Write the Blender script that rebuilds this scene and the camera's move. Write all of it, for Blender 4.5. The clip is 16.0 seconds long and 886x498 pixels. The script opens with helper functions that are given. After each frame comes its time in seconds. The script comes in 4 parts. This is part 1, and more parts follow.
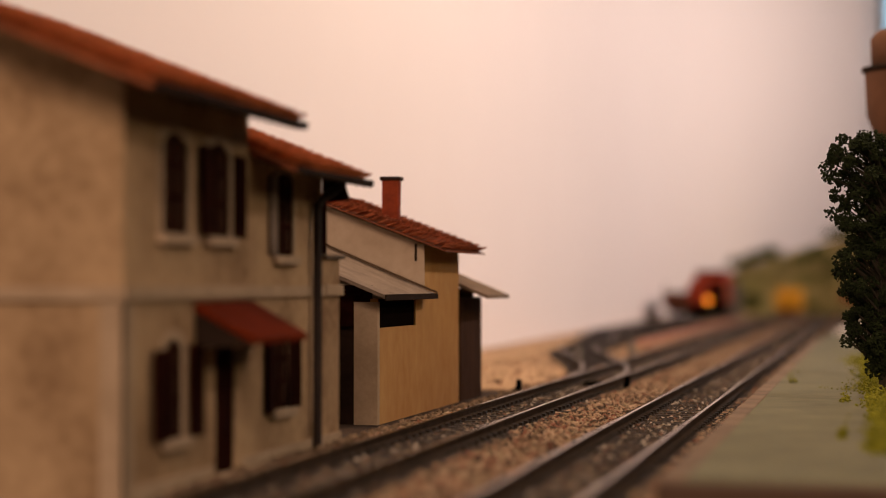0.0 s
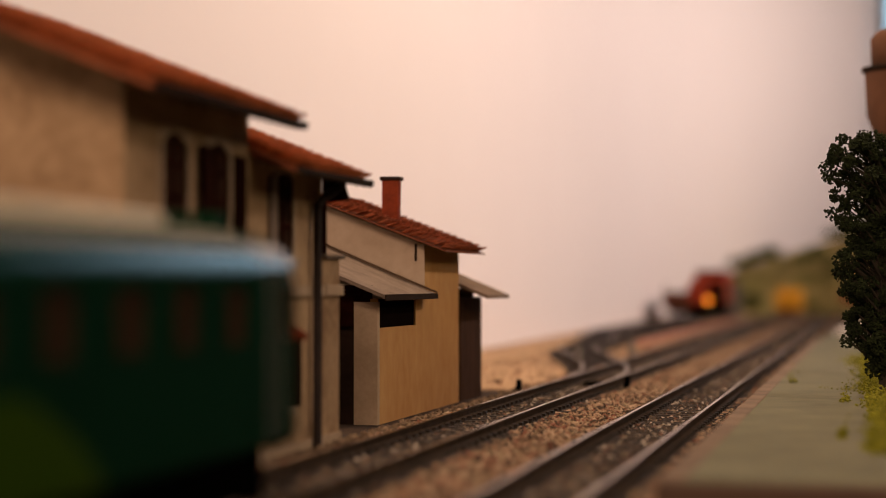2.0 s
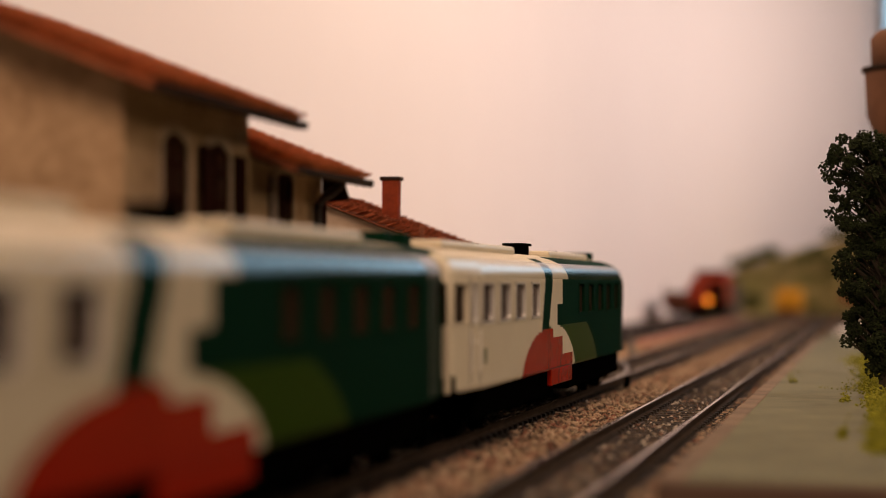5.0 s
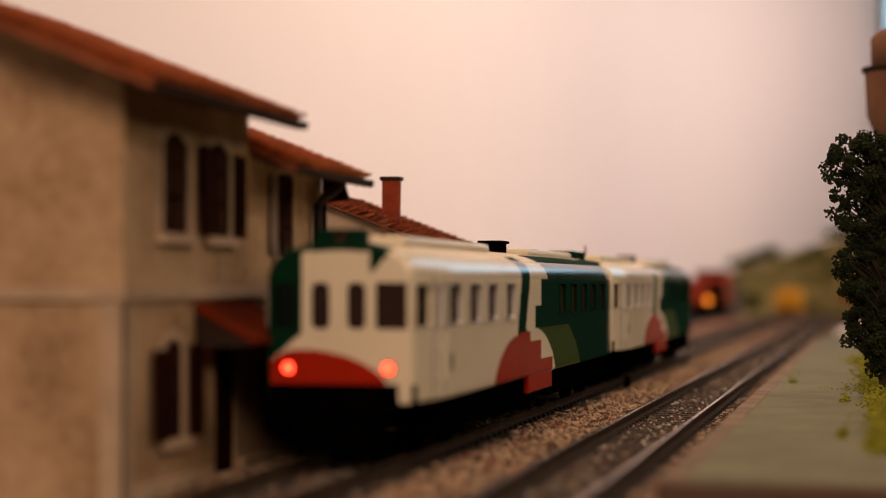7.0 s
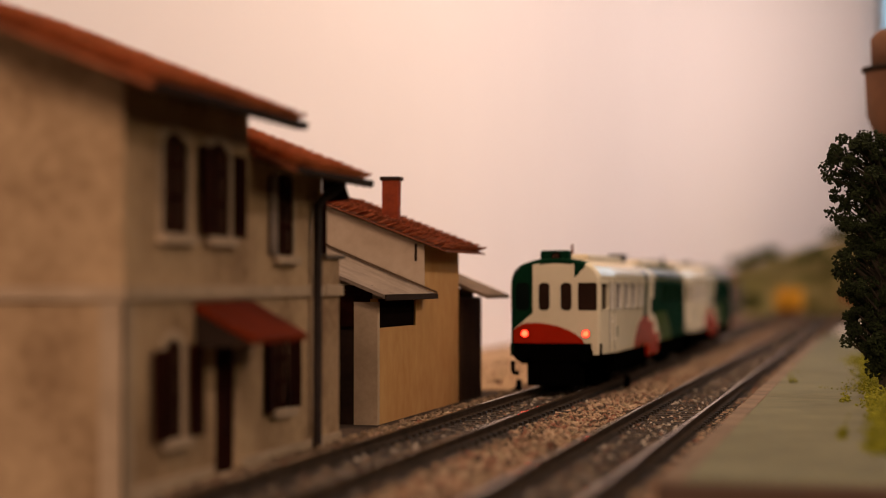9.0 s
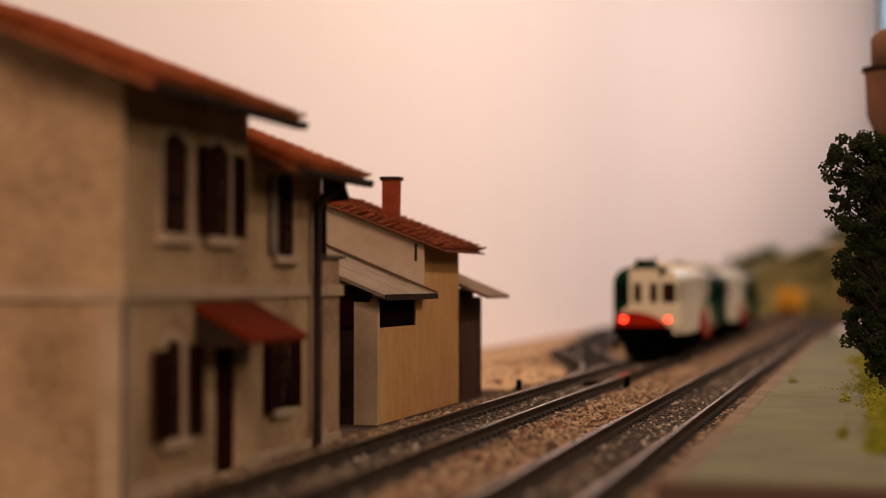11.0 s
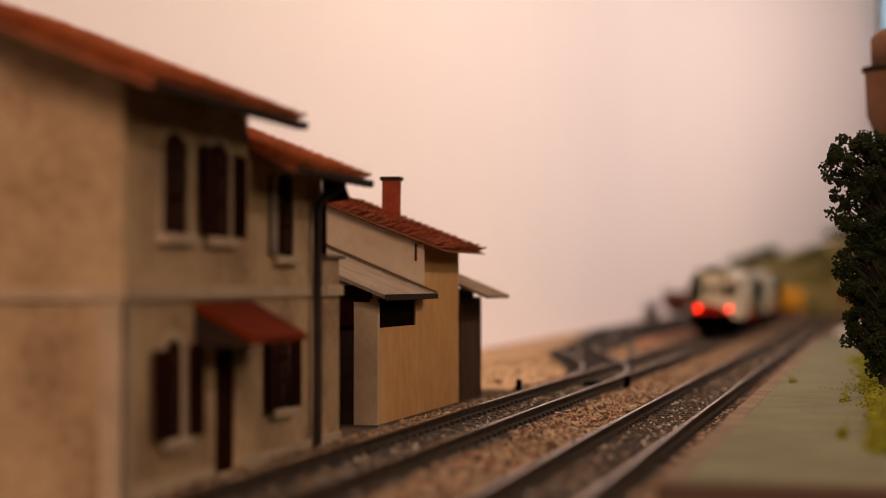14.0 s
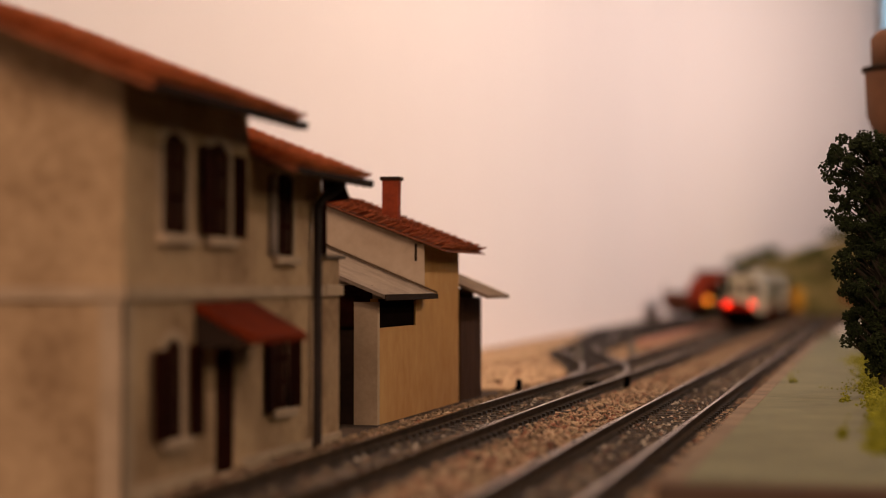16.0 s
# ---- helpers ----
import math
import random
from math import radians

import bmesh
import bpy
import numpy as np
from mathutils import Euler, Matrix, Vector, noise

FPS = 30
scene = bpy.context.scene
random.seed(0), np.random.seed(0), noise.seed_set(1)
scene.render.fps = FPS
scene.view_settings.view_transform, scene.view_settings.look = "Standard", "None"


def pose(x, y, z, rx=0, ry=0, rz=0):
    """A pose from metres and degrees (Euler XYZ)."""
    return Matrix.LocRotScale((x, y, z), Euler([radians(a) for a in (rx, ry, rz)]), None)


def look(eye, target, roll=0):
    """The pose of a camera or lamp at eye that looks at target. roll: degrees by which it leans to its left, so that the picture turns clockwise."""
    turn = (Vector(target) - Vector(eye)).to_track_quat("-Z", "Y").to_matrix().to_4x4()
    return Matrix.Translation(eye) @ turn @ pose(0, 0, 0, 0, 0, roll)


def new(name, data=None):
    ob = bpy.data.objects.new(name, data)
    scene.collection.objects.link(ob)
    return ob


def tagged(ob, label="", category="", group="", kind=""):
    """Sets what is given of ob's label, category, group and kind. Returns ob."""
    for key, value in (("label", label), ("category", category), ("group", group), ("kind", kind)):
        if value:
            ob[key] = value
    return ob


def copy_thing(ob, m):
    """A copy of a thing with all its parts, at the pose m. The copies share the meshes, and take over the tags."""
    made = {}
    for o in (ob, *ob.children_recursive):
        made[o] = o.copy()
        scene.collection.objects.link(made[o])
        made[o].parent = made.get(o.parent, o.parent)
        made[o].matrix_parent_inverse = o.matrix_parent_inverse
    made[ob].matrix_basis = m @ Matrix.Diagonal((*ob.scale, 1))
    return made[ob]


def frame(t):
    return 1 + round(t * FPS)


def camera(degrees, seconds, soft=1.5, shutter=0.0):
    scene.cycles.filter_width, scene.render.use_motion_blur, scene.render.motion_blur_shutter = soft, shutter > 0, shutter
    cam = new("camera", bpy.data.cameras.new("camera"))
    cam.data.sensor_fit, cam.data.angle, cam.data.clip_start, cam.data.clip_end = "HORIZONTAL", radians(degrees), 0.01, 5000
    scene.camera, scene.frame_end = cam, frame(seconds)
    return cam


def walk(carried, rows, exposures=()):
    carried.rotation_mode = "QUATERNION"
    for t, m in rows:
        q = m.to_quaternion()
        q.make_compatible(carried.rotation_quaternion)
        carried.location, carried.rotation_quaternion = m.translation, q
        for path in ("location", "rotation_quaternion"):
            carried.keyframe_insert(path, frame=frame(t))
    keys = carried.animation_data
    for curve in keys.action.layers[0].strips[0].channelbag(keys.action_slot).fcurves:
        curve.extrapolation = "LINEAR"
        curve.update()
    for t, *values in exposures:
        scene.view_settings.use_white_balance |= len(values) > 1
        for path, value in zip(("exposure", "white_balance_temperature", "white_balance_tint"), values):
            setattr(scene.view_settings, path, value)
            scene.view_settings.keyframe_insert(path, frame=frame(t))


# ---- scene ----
MM = 0.001
cam = camera(24.81, 16.0, soft=0.7)
EYE = pose(0.0988, 0.0, 0.0336, 90.965, 0.0, 12.13)
walk(cam, [(0.0, EYE), (16.0, EYE)])
cam.data.dof.use_dof = True
cam.data.dof.focus_distance = 0.55
cam.data.dof.aperture_fstop = 12.5

# ---- light: a warm ceiling panel behind the camera, one over the tracks, unseen strip lamps along the layout, daylight in the far window ----
scene.view_settings.exposure = 0.0
world = bpy.data.worlds.new("daylight_outside")
world.use_nodes = True
world.node_tree.nodes["Background"].inputs[0].default_value = (0.55, 0.80, 1.0, 1)
world.node_tree.nodes["Background"].inputs[1].default_value = 1.6
scene.world = world


def area_lamp(name, at, target, sx, sy, watts, colour):
    d = bpy.data.lights.new(name, "AREA")
    d.shape, d.size, d.size_y, d.energy, d.color = "RECTANGLE", sx, sy, watts, colour
    ob = new(name, d)
    ob.matrix_world = look(at, target)
    return ob


area_lamp("ceiling_panel_light", (0.15, -0.60, 0.60), (0.0, 0.45, 0.02), 0.4, 0.4, 9.8, (1.0, 0.695, 0.53))
spot = area_lamp("overhead_panel_light", (-0.08, 0.75, 1.30), (0.0, 0.72, 0.0), 0.4, 0.4, 2.2, (1.0, 0.69, 0.46))
spot.data.spread = radians(75)
# strip lamps: one low abeam of the station, three unseen, added to brighten the backdrop
area_lamp("station_strip_light", (0.95, 0.30, 0.46), (-0.02, 0.34, 0.04), 0.7, 0.22, 2.4, (1.0, 0.76, 0.53))
for y, watts in ((0.95, 2.45), (1.70, 2.15), (2.45, 2.3)):
    wash = area_lamp("backdrop_strip_light", (0.85, y, 0.72), (-0.12, y, 0.33), 0.7, 0.10, watts, (1.0, 0.755, 0.645))
    wash.data.spread = radians(85)


# ---- materials ----
def mat(name, base, dark=None, scale=300, rough=0.8, bump=0.0, metal=0.0, spread=0.5, fine=6.0, random_by="", glow=None, glow_strength=0.0, coat=0.0, jitter=0.35, spec=0.15, stretch=1.0):
    """A painted or natural surface: a coarse and a fine noise between two colours, with relief. scale is per metre."""
    m = bpy.data.materials.new(name)
    m.use_nodes = True
    nt = m.node_tree
    b = nt.nodes["Principled BSDF"]
    b.inputs["Roughness"].default_value = rough
    b.inputs["Metallic"].default_value = metal
    b.inputs["Specular IOR Level"].default_value = spec
    b.inputs["Coat Weight"].default_value = coat
    dark = dark or tuple(c * 0.7 for c in base)
    tc = nt.nodes.new("ShaderNodeTexCoord")
    n1 = nt.nodes.new("ShaderNodeTexNoise")
    n1.inputs["Scale"].default_value, n1.inputs["Detail"].default_value = scale, 4
    n2 = nt.nodes.new("ShaderNodeTexNoise")
    n2.inputs["Scale"].default_value, n2.inputs["Detail"].default_value = scale * fine, 3
    mp = nt.nodes.new("ShaderNodeMapping")
    mp.inputs["Scale"].default_value = (1, 1, stretch)
    nt.links.new(tc.outputs["Object"], mp.inputs["Vector"])
    for n in (n1, n2):
        nt.links.new(mp.outputs[0], n.inputs["Vector"])
    add = nt.nodes.new("ShaderNodeMath")
    add.operation = "MULTIPLY_ADD"
    add.inputs[1].default_value = 0.45
    nt.links.new(n2.outputs[0], add.inputs[0])
    nt.links.new(n1.outputs[0], add.inputs[2])
    ramp = nt.nodes.new("ShaderNodeMapRange")
    ramp.inputs["From Min"].default_value = 0.72 - spread * 0.5
    ramp.inputs["From Max"].default_value = 0.72 + spread * 0.5
    nt.links.new(add.outputs[0], ramp.inputs["Value"])
    mix = nt.nodes.new("ShaderNodeMix")
    mix.data_type = "RGBA"
    mix.inputs[6].default_value, mix.inputs[7].default_value = (*dark, 1), (*base, 1)
    nt.links.new(ramp.outputs[0], mix.inputs[0])
    out = mix.outputs[2]
    if random_by:
        hue = nt.nodes.new("ShaderNodeHueSaturation")
        mr = nt.nodes.new("ShaderNodeMapRange")
        mr.inputs["To Min"].default_value, mr.inputs["To Max"].default_value = 1 - jitter, 1 + jitter
        if random_by == "object":
            src = nt.nodes.new("ShaderNodeObjectInfo").outputs["Random"]
        else:
            src = nt.nodes.new("ShaderNodeNewGeometry").outputs["Random Per Island"]
        nt.links.new(src, mr.inputs["Value"])
        nt.links.new(mr.outputs[0], hue.inputs["Value"])
        nt.links.new(out, hue.inputs["Color"])
        out = hue.outputs[0]
    nt.links.new(out, b.inputs["Base Color"])
    if bump:
        bp = nt.nodes.new("ShaderNodeBump")
        bp.inputs["Strength"].default_value = bump
        bp.inputs["Distance"].default_value = 0.0006
        nt.links.new(add.outputs[0], bp.inputs["Height"])
        nt.links.new(bp.outputs[0], b.inputs["Normal"])
    if glow:
        b.inputs["Emission Color"].default_value = (*glow, 1)
        b.inputs["Emission Strength"].default_value = glow_strength
    return m


PLASTER = mat("plaster", (0.37, 0.25, 0.138), (0.18, 0.108, 0.054), 48, 0.9, 0.6, fine=9, spread=0.42)
PLASTER_TRIM = mat("plaster_trim", (0.37, 0.27, 0.175), (0.26, 0.185, 0.115), 110, 0.85, 0.3)
OCHRE = mat("ochre_plaster", (0.43, 0.245, 0.085), (0.30, 0.135, 0.042), 18, 0.9, 0.5, stretch=0.75, fine=11)
CARD = mat("cream_card", (0.40, 0.305, 0.215), (0.28, 0.205, 0.135), 60, 0.85, 0.25)
TILE = mat("terracotta", (0.56, 0.185, 0.062), (0.28, 0.078, 0.028), 260, 0.8, 0.4, random_by="object", jitter=0.3)
TILE_JOINED = mat("terracotta_rows", (0.56, 0.185, 0.062), (0.28, 0.078, 0.028), 260, 0.8, 0.4, random_by="island", jitter=0.3)
OLD_TILE = mat("weathered_terracotta", (0.38, 0.105, 0.042), (0.17, 0.045, 0.019), 260, 0.85, 0.4, random_by="object", jitter=0.45)
OLD_TILE_JOINED = mat("weathered_terracotta_rows", (0.38, 0.105, 0.042), (0.17, 0.045, 0.019), 260, 0.85, 0.4, random_by="island", jitter=0.45)
OLD_TILE_BED = mat("weathered_terracotta_bed", (0.17, 0.050, 0.021), (0.09, 0.026, 0.011), 200, 0.85, 0.3)
TILE_BED = mat("terracotta_bed", (0.27, 0.080, 0.029), (0.14, 0.040, 0.015), 200, 0.85, 0.3)
REDROOF = mat("red_sheet_roof", (0.115, 0.014, 0.002), (0.06, 0.008, 0.0015), 140, 0.85, 0.3, spec=0.05)
WOOD = mat("dark_brown_wood", (0.021, 0.0045, 0.002), (0.008, 0.002, 0.001), 160, 0.9, 0.3, spec=0.02)
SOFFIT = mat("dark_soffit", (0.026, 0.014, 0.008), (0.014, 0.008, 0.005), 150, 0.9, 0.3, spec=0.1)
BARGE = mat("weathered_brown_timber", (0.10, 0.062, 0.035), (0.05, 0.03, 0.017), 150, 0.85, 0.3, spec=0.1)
PIPE = mat("dark_metal_pipe", (0.026, 0.015, 0.011), (0.014, 0.009, 0.007), 200, 0.7, 0.2, spec=0.2)
GREYROOF = mat("grey_board_roof", (0.20, 0.15, 0.11), (0.11, 0.08, 0.057), 130, 0.8, 0.4)
BRICK = mat("red_brick", (0.23, 0.040, 0.012), (0.13, 0.022, 0.008), 300, 0.85, 0.5)
# near-black for hatch, floors and seats: the shade indoors is put into the colour
INSIDE_SHADE = mat("interior_shade", (0.006, 0.0035, 0.0025), None, 80, 0.9, spec=0.0)
HUT_WOOD = mat("hut_brown_boards", (0.060, 0.026, 0.012), (0.028, 0.012, 0.006), 160, 0.9, 0.3, stretch=0.3)
HUT_ROOF = mat("hut_brown_grey_roof", (0.17, 0.115, 0.075), (0.09, 0.058, 0.036), 110, 0.85, 0.4)
RAIL_SIDE = mat("rail_steel", (0.042, 0.027, 0.017), (0.016, 0.011, 0.007), 240, 0.85, 0.2, spec=0.03)
RAIL_TOP = mat("polished_rail_head", (0.46, 0.36, 0.26), (0.32, 0.24, 0.17), 260, 0.24, 0.05, 1.0)
SLEEPER = mat("sleeper_brown", (0.026, 0.018, 0.013), (0.011, 0.008, 0.006), 320, 0.75, 0.3, random_by="object", jitter=0.25)
BALLAST = mat("ballast_stone", (0.22, 0.145, 0.09), (0.12, 0.075, 0.048), 250, 0.9, 0.3)


def mixed_stones(m, colours):
    """Gives each stone one of several colours by its own random number."""
    nt = m.node_tree
    b = nt.nodes["Principled BSDF"]
    old = b.inputs["Base Color"].links[0].from_socket
    ramp = nt.nodes.new("ShaderNodeValToRGB")
    ramp.color_ramp.interpolation = "CONSTANT"
    for k, c in enumerate(colours):
        e = ramp.color_ramp.elements[k] if k < 2 else ramp.color_ramp.elements.new(k / len(colours))
        e.position, e.color = k / len(colours), (*c, 1)
    nt.links.new(nt.nodes.new("ShaderNodeNewGeometry").outputs["Random Per Island"], ramp.inputs[0])
    mix = nt.nodes.new("ShaderNodeMix")
    mix.data_type = "RGBA"
    mix.inputs[0].default_value = 0.88
    nt.links.new(old, mix.inputs[6])
    nt.links.new(ramp.outputs[0], mix.inputs[7])
    nt.links.new(mix.outputs[2], b.inputs["Base Color"])


mixed_stones(BALLAST, [(0.012, 0.009, 0.007), (0.05, 0.04, 0.03), (0.12, 0.095, 0.07), (0.03, 0.025, 0.018), (0.13, 0.065, 0.04), (0.016, 0.013, 0.009), (0.34, 0.29, 0.23), (0.06, 0.045, 0.03), (0.014, 0.012, 0.008), (0.20, 0.15, 0.10)])
SHOULDER = mat("tan_ballast_stone", (0.28, 0.18, 0.11), (0.16, 0.09, 0.055), 250, 0.9, 0.3)
mixed_stones(SHOULDER, [(0.26, 0.165, 0.10), (0.19, 0.11, 0.065), (0.34, 0.245, 0.16), (0.022, 0.015, 0.010), (0.21, 0.145, 0.09), (0.16, 0.06, 0.036), (0.29, 0.195, 0.125), (0.075, 0.048, 0.03), (0.035, 0.027, 0.018), (0.23, 0.17, 0.10)])
EARTH = mat("earth", (0.055, 0.033, 0.02), (0.025, 0.016, 0.010), 90, 0.95, 0.7)
SAND = mat("pale_sand_ground", (0.44, 0.29, 0.165), (0.30, 0.19, 0.105), 50, 0.95, 0.5)
PLATFORM = mat("grey_green_platform", (0.146, 0.138, 0.083), (0.087, 0.084, 0.049), 45, 0.8, 0.25)
COPING = mat("stone_coping", (0.17, 0.12, 0.08), (0.10, 0.072, 0.05), 120, 0.85, 0.4, random_by="object", jitter=0.15)
MOSS = mat("moss", (0.25, 0.24, 0.018), (0.10, 0.10, 0.008), 400, 0.95, 0.6, random_by="island", jitter=0.4)
LEAF = mat("dark_leaf", (0.018, 0.024, 0.007), (0.008, 0.011, 0.004), 500, 0.9, 0.2, spec=0.1, random_by="island", jitter=0.5)
BARK = mat("bark", (0.035, 0.026, 0.016), (0.018, 0.013, 0.008), 400, 0.9, 0.5)
HILL = mat("scrub_hillside", (0.36, 0.28, 0.11), (0.15, 0.135, 0.035), 22, 0.95, 0.5)
SCRUB = mat("scrub_bush", (0.075, 0.095, 0.015), (0.04, 0.055, 0.009), 200, 0.95, 0.3, random_by="island", jitter=0.5)
BACKDROP = mat("backdrop_paint", (0.845, 0.785, 0.775), (0.82, 0.76, 0.75), 2.5, 0.95, 0.0)
ROOM = mat("room_paint", (0.06, 0.05, 0.04), (0.05, 0.04, 0.032), 3, 0.9, 0.0)
FLOORING = mat("room_floor", (0.25, 0.17, 0.11), None, 8, 0.5, 0.0)
BOARD = mat("baseboard_wood", (0.08, 0.045, 0.028), (0.05, 0.03, 0.018), 30, 0.7, 0.2)
CREAM = mat("train_cream_paint", (0.56, 0.49, 0.35), (0.50, 0.43, 0.30), 60, 0.3, 0.0, spec=0.06)
CREAM_ROOF = mat("train_cream_roof_varnish", (0.56, 0.49, 0.35), (0.50, 0.43, 0.30), 60, 0.17, 0.0, spec=0.5)
GREEN = mat("train_dark_green_paint", (0.0018, 0.018, 0.0075), (0.0014, 0.014, 0.006), 60, 0.6, 0.0, spec=0.015)
GREEN_ROOF = mat("train_green_roof_varnish", (0.0022, 0.022, 0.0095), (0.0018, 0.018, 0.008), 60, 0.16, 0.0, spec=0.3)
LIME = mat("train_light_green_paint", (0.019, 0.044, 0.002), (0.016, 0.038, 0.0018), 60, 0.28, 0.0, spec=0.015)
RED = mat("train_red_paint", (0.27, 0.012, 0.0025), (0.23, 0.010, 0.002), 60, 0.25, 0.0, spec=0.05)
BLACK = mat("underframe_black", (0.0012, 0.0011, 0.001), (0.0008, 0.0007, 0.0006), 200, 0.9, 0.2, spec=0.0)
FRAME = mat("window_frame_alu", (0.80, 0.76, 0.68), (0.70, 0.66, 0.58), 200, 0.3, 0.0, 0.5, spec=0.5)
GLASS = mat("tinted_window_glass", (0.045, 0.022, 0.013), (0.03, 0.015, 0.009), 100, 0.15, 0.0, spec=0.12)
GLASS.node_tree.nodes["Principled BSDF"].inputs["Alpha"].default_value = 0.85
END_GLASS = mat("brown_end_glass", (0.022, 0.011, 0.007), (0.016, 0.008, 0.005), 100, 0.15, 0.0, spec=0.1)
# the left end pane: a dark green reflection painted into the glass colour
GREEN_REFLECTION_GLASS = mat("end_glass_green_reflection", (0.003, 0.006, 0.004), (0.002, 0.004, 0.003), 100, 0.15, 0.0, spec=0.05)
TAIL = mat("lit_red_tail_lamp", (0.6, 0.02, 0.01), None, 100, 0.4, glow=(1.0, 0.019, 0.007), glow_strength=22)
AMBER = mat("lit_amber_lamp", (0.6, 0.25, 0.02), None, 100, 0.4, glow=(1.0, 0.25, 0.02), glow_strength=3.2)
LOCO_RED = mat("loco_red_paint", (0.36, 0.042, 0.011), (0.22, 0.024, 0.008), 60, 0.5)
YELLOW = mat("yellow_paint", (0.75, 0.36, 0.02), (0.6, 0.27, 0.015), 40, 0.5)
GREYP = mat("weathered_grey", (0.16, 0.145, 0.125), (0.11, 0.10, 0.085), 60, 0.7)
WAGON = mat("wagon_brown", (0.15, 0.055, 0.03), (0.09, 0.032, 0.018), 60, 0.7)
TOWER = mat("tower_plaster", (0.15, 0.07, 0.036), (0.10, 0.048, 0.025), 60, 0.85, 0.3)
PINKPAVE = mat("reddish_paving", (0.42, 0.20, 0.13), (0.30, 0.14, 0.09), 70, 0.85, 0.4)


# ---- mesh helpers, all in millimetres ----
def quad(bm, pts, mi=0):
    f = bm.faces.new([bm.verts.new(p) for p in pts])
    f.material_index = mi
    return f


def box(bm, x0, x1, y0, y1, z0, z1, bevel=0.0, mi=0):
    v = [bm.verts.new((x, y, z)) for x in (x0, x1) for y in (y0, y1) for z in (z0, z1)]
    fs = [bm.faces.new([v[i] for i in q]) for q in ((0, 1, 3, 2), (4, 6, 7, 5), (0, 4, 5, 1), (2, 3, 7, 6), (0, 2, 6, 4), (1, 5, 7, 3))]
    for f in fs:
        f.material_index = mi
    if bevel:
        es = list({e for f in fs for e in f.edges})
        bmesh.ops.bevel(bm, geom=es, offset=bevel, segments=2, affect="EDGES", profile=0.5)
    return v


def prism(bm, pts, axis, a, b, mi=0):
    """A polygon, pulled along an axis. pts: (y, z) for x, (x, z) for y, (x, y) for z."""
    def at(p, c):
        return {"x": (c, p[0], p[1]), "y": (p[0], c, p[1]), "z": (p[0], p[1], c)}[axis]
    lo, hi = [bm.verts.new(at(p, a)) for p in pts], [bm.verts.new(at(p, b)) for p in pts]
    n = len(pts)
    fs = [bm.faces.new(lo[::-1]), bm.faces.new(hi)] + [bm.faces.new((lo[i], lo[(i + 1) % n], hi[(i + 1) % n], hi[i])) for i in range(n)]
    for f in fs:
        f.material_index = mi


def tube(bm, p0, p1, r0, r1=None, n=12, mi=0):
    r1 = r0 if r1 is None else r1
    p0, p1 = Vector(p0), Vector(p1)
    d = (p1 - p0).normalized()
    a = d.orthogonal().normalized()
    b = d.cross(a)
    rings = [[bm.verts.new(p + (a * math.cos(k * 2 * math.pi / n) + b * math.sin(k * 2 * math.pi / n)) * r) for k in range(n)] for p, r in ((p0, r0), (p1, r1))]
    fs = [bm.faces.new(rings[0][::-1]), bm.faces.new(rings[1])]
    fs += [bm.faces.new((rings[0][k], rings[0][(k + 1) % n], rings[1][(k + 1) % n], rings[1][k])) for k in range(n)]
    for f in fs:
        f.material_index = mi


def finish(name, bm, materials):
    bmesh.ops.recalc_face_normals(bm, faces=bm.faces)
    for v in bm.verts:
        v.co *= MM
    me = bpy.data.meshes.new(name)
    bm.to_mesh(me)
    bm.free()
    for m in materials if isinstance(materials, (list, tuple)) else [materials]:
        me.materials.append(m)
    return me


def part(name, bm, material, parent, label="", at=None):
    ob = new(name, finish(name, bm, material))
    ob.parent = parent
    if at:
        ob.location = Vector(at) * MM
    return tagged(ob, label)


def thing(name, at, label, category, group="", kind=""):
    ob = new(name)
    ob.location = Vector(at) * MM
    ob.empty_display_size = 0.01
    return tagged(ob, label, category, group, kind)


def boxes(name, rows, material, parent, bevel=0.0, label=""):
    bm = bmesh.new()
    for r in rows:
        box(bm, *r, bevel=bevel)
    return part(name, bm, material, parent, label)


def structure(name, bm, material, label, category):
    return tagged(new(name, finish(name, bm, material)), label, category, kind="structure")


def raw(name, verts, faces, material):
    me = bpy.data.meshes.new(name)
    me.from_pydata((np.asarray(verts) * MM).tolist(), [], faces.tolist() if hasattr(faces, "tolist") else faces)
    me.materials.append(material)
    me.update()
    return me


OCTA = np.array([(1, 0, 0), (-1, 0, 0), (0, 1, 0), (0, -1, 0), (0, 0, 1), (0, 0, -1)], float)
OCTA_F = np.array([(0, 2, 4), (2, 1, 4), (1, 3, 4), (3, 0, 4), (2, 0, 5), (1, 2, 5), (3, 1, 5), (0, 3, 5)])


def pebbles(name, centres, sizes, material, rng, squash=0.7):
    """Many small uneven stones or clumps in one mesh."""
    n = len(centres)
    v = OCTA[None] * rng.uniform(0.55, 1.25, (n, 6, 1)) + rng.normal(0, 0.18, (n, 6, 3))
    a = rng.uniform(0, 2 * np.pi, n)
    c, s = np.cos(a)[:, None], np.sin(a)[:, None]
    tilt = rng.uniform(-0.7, 0.7, (n, 1))
    x, y, z = v[..., 0], v[..., 1], v[..., 2]
    y, z = y * np.cos(tilt) - z * np.sin(tilt), y * np.sin(tilt) + z * np.cos(tilt)
    v = np.stack([x * c - y * s, x * s + y * c, z * squash], -1) * np.asarray(sizes)[:, None, None] + np.asarray(centres)[:, None, :]
    f = OCTA_F[None] + 6 * np.arange(n)[:, None, None]
    return raw(name, v.reshape(-1, 3), f.reshape(-1, 3), material)


# ---- the layout's ground, backdrop and the room round it ----
GROUND = -4.0


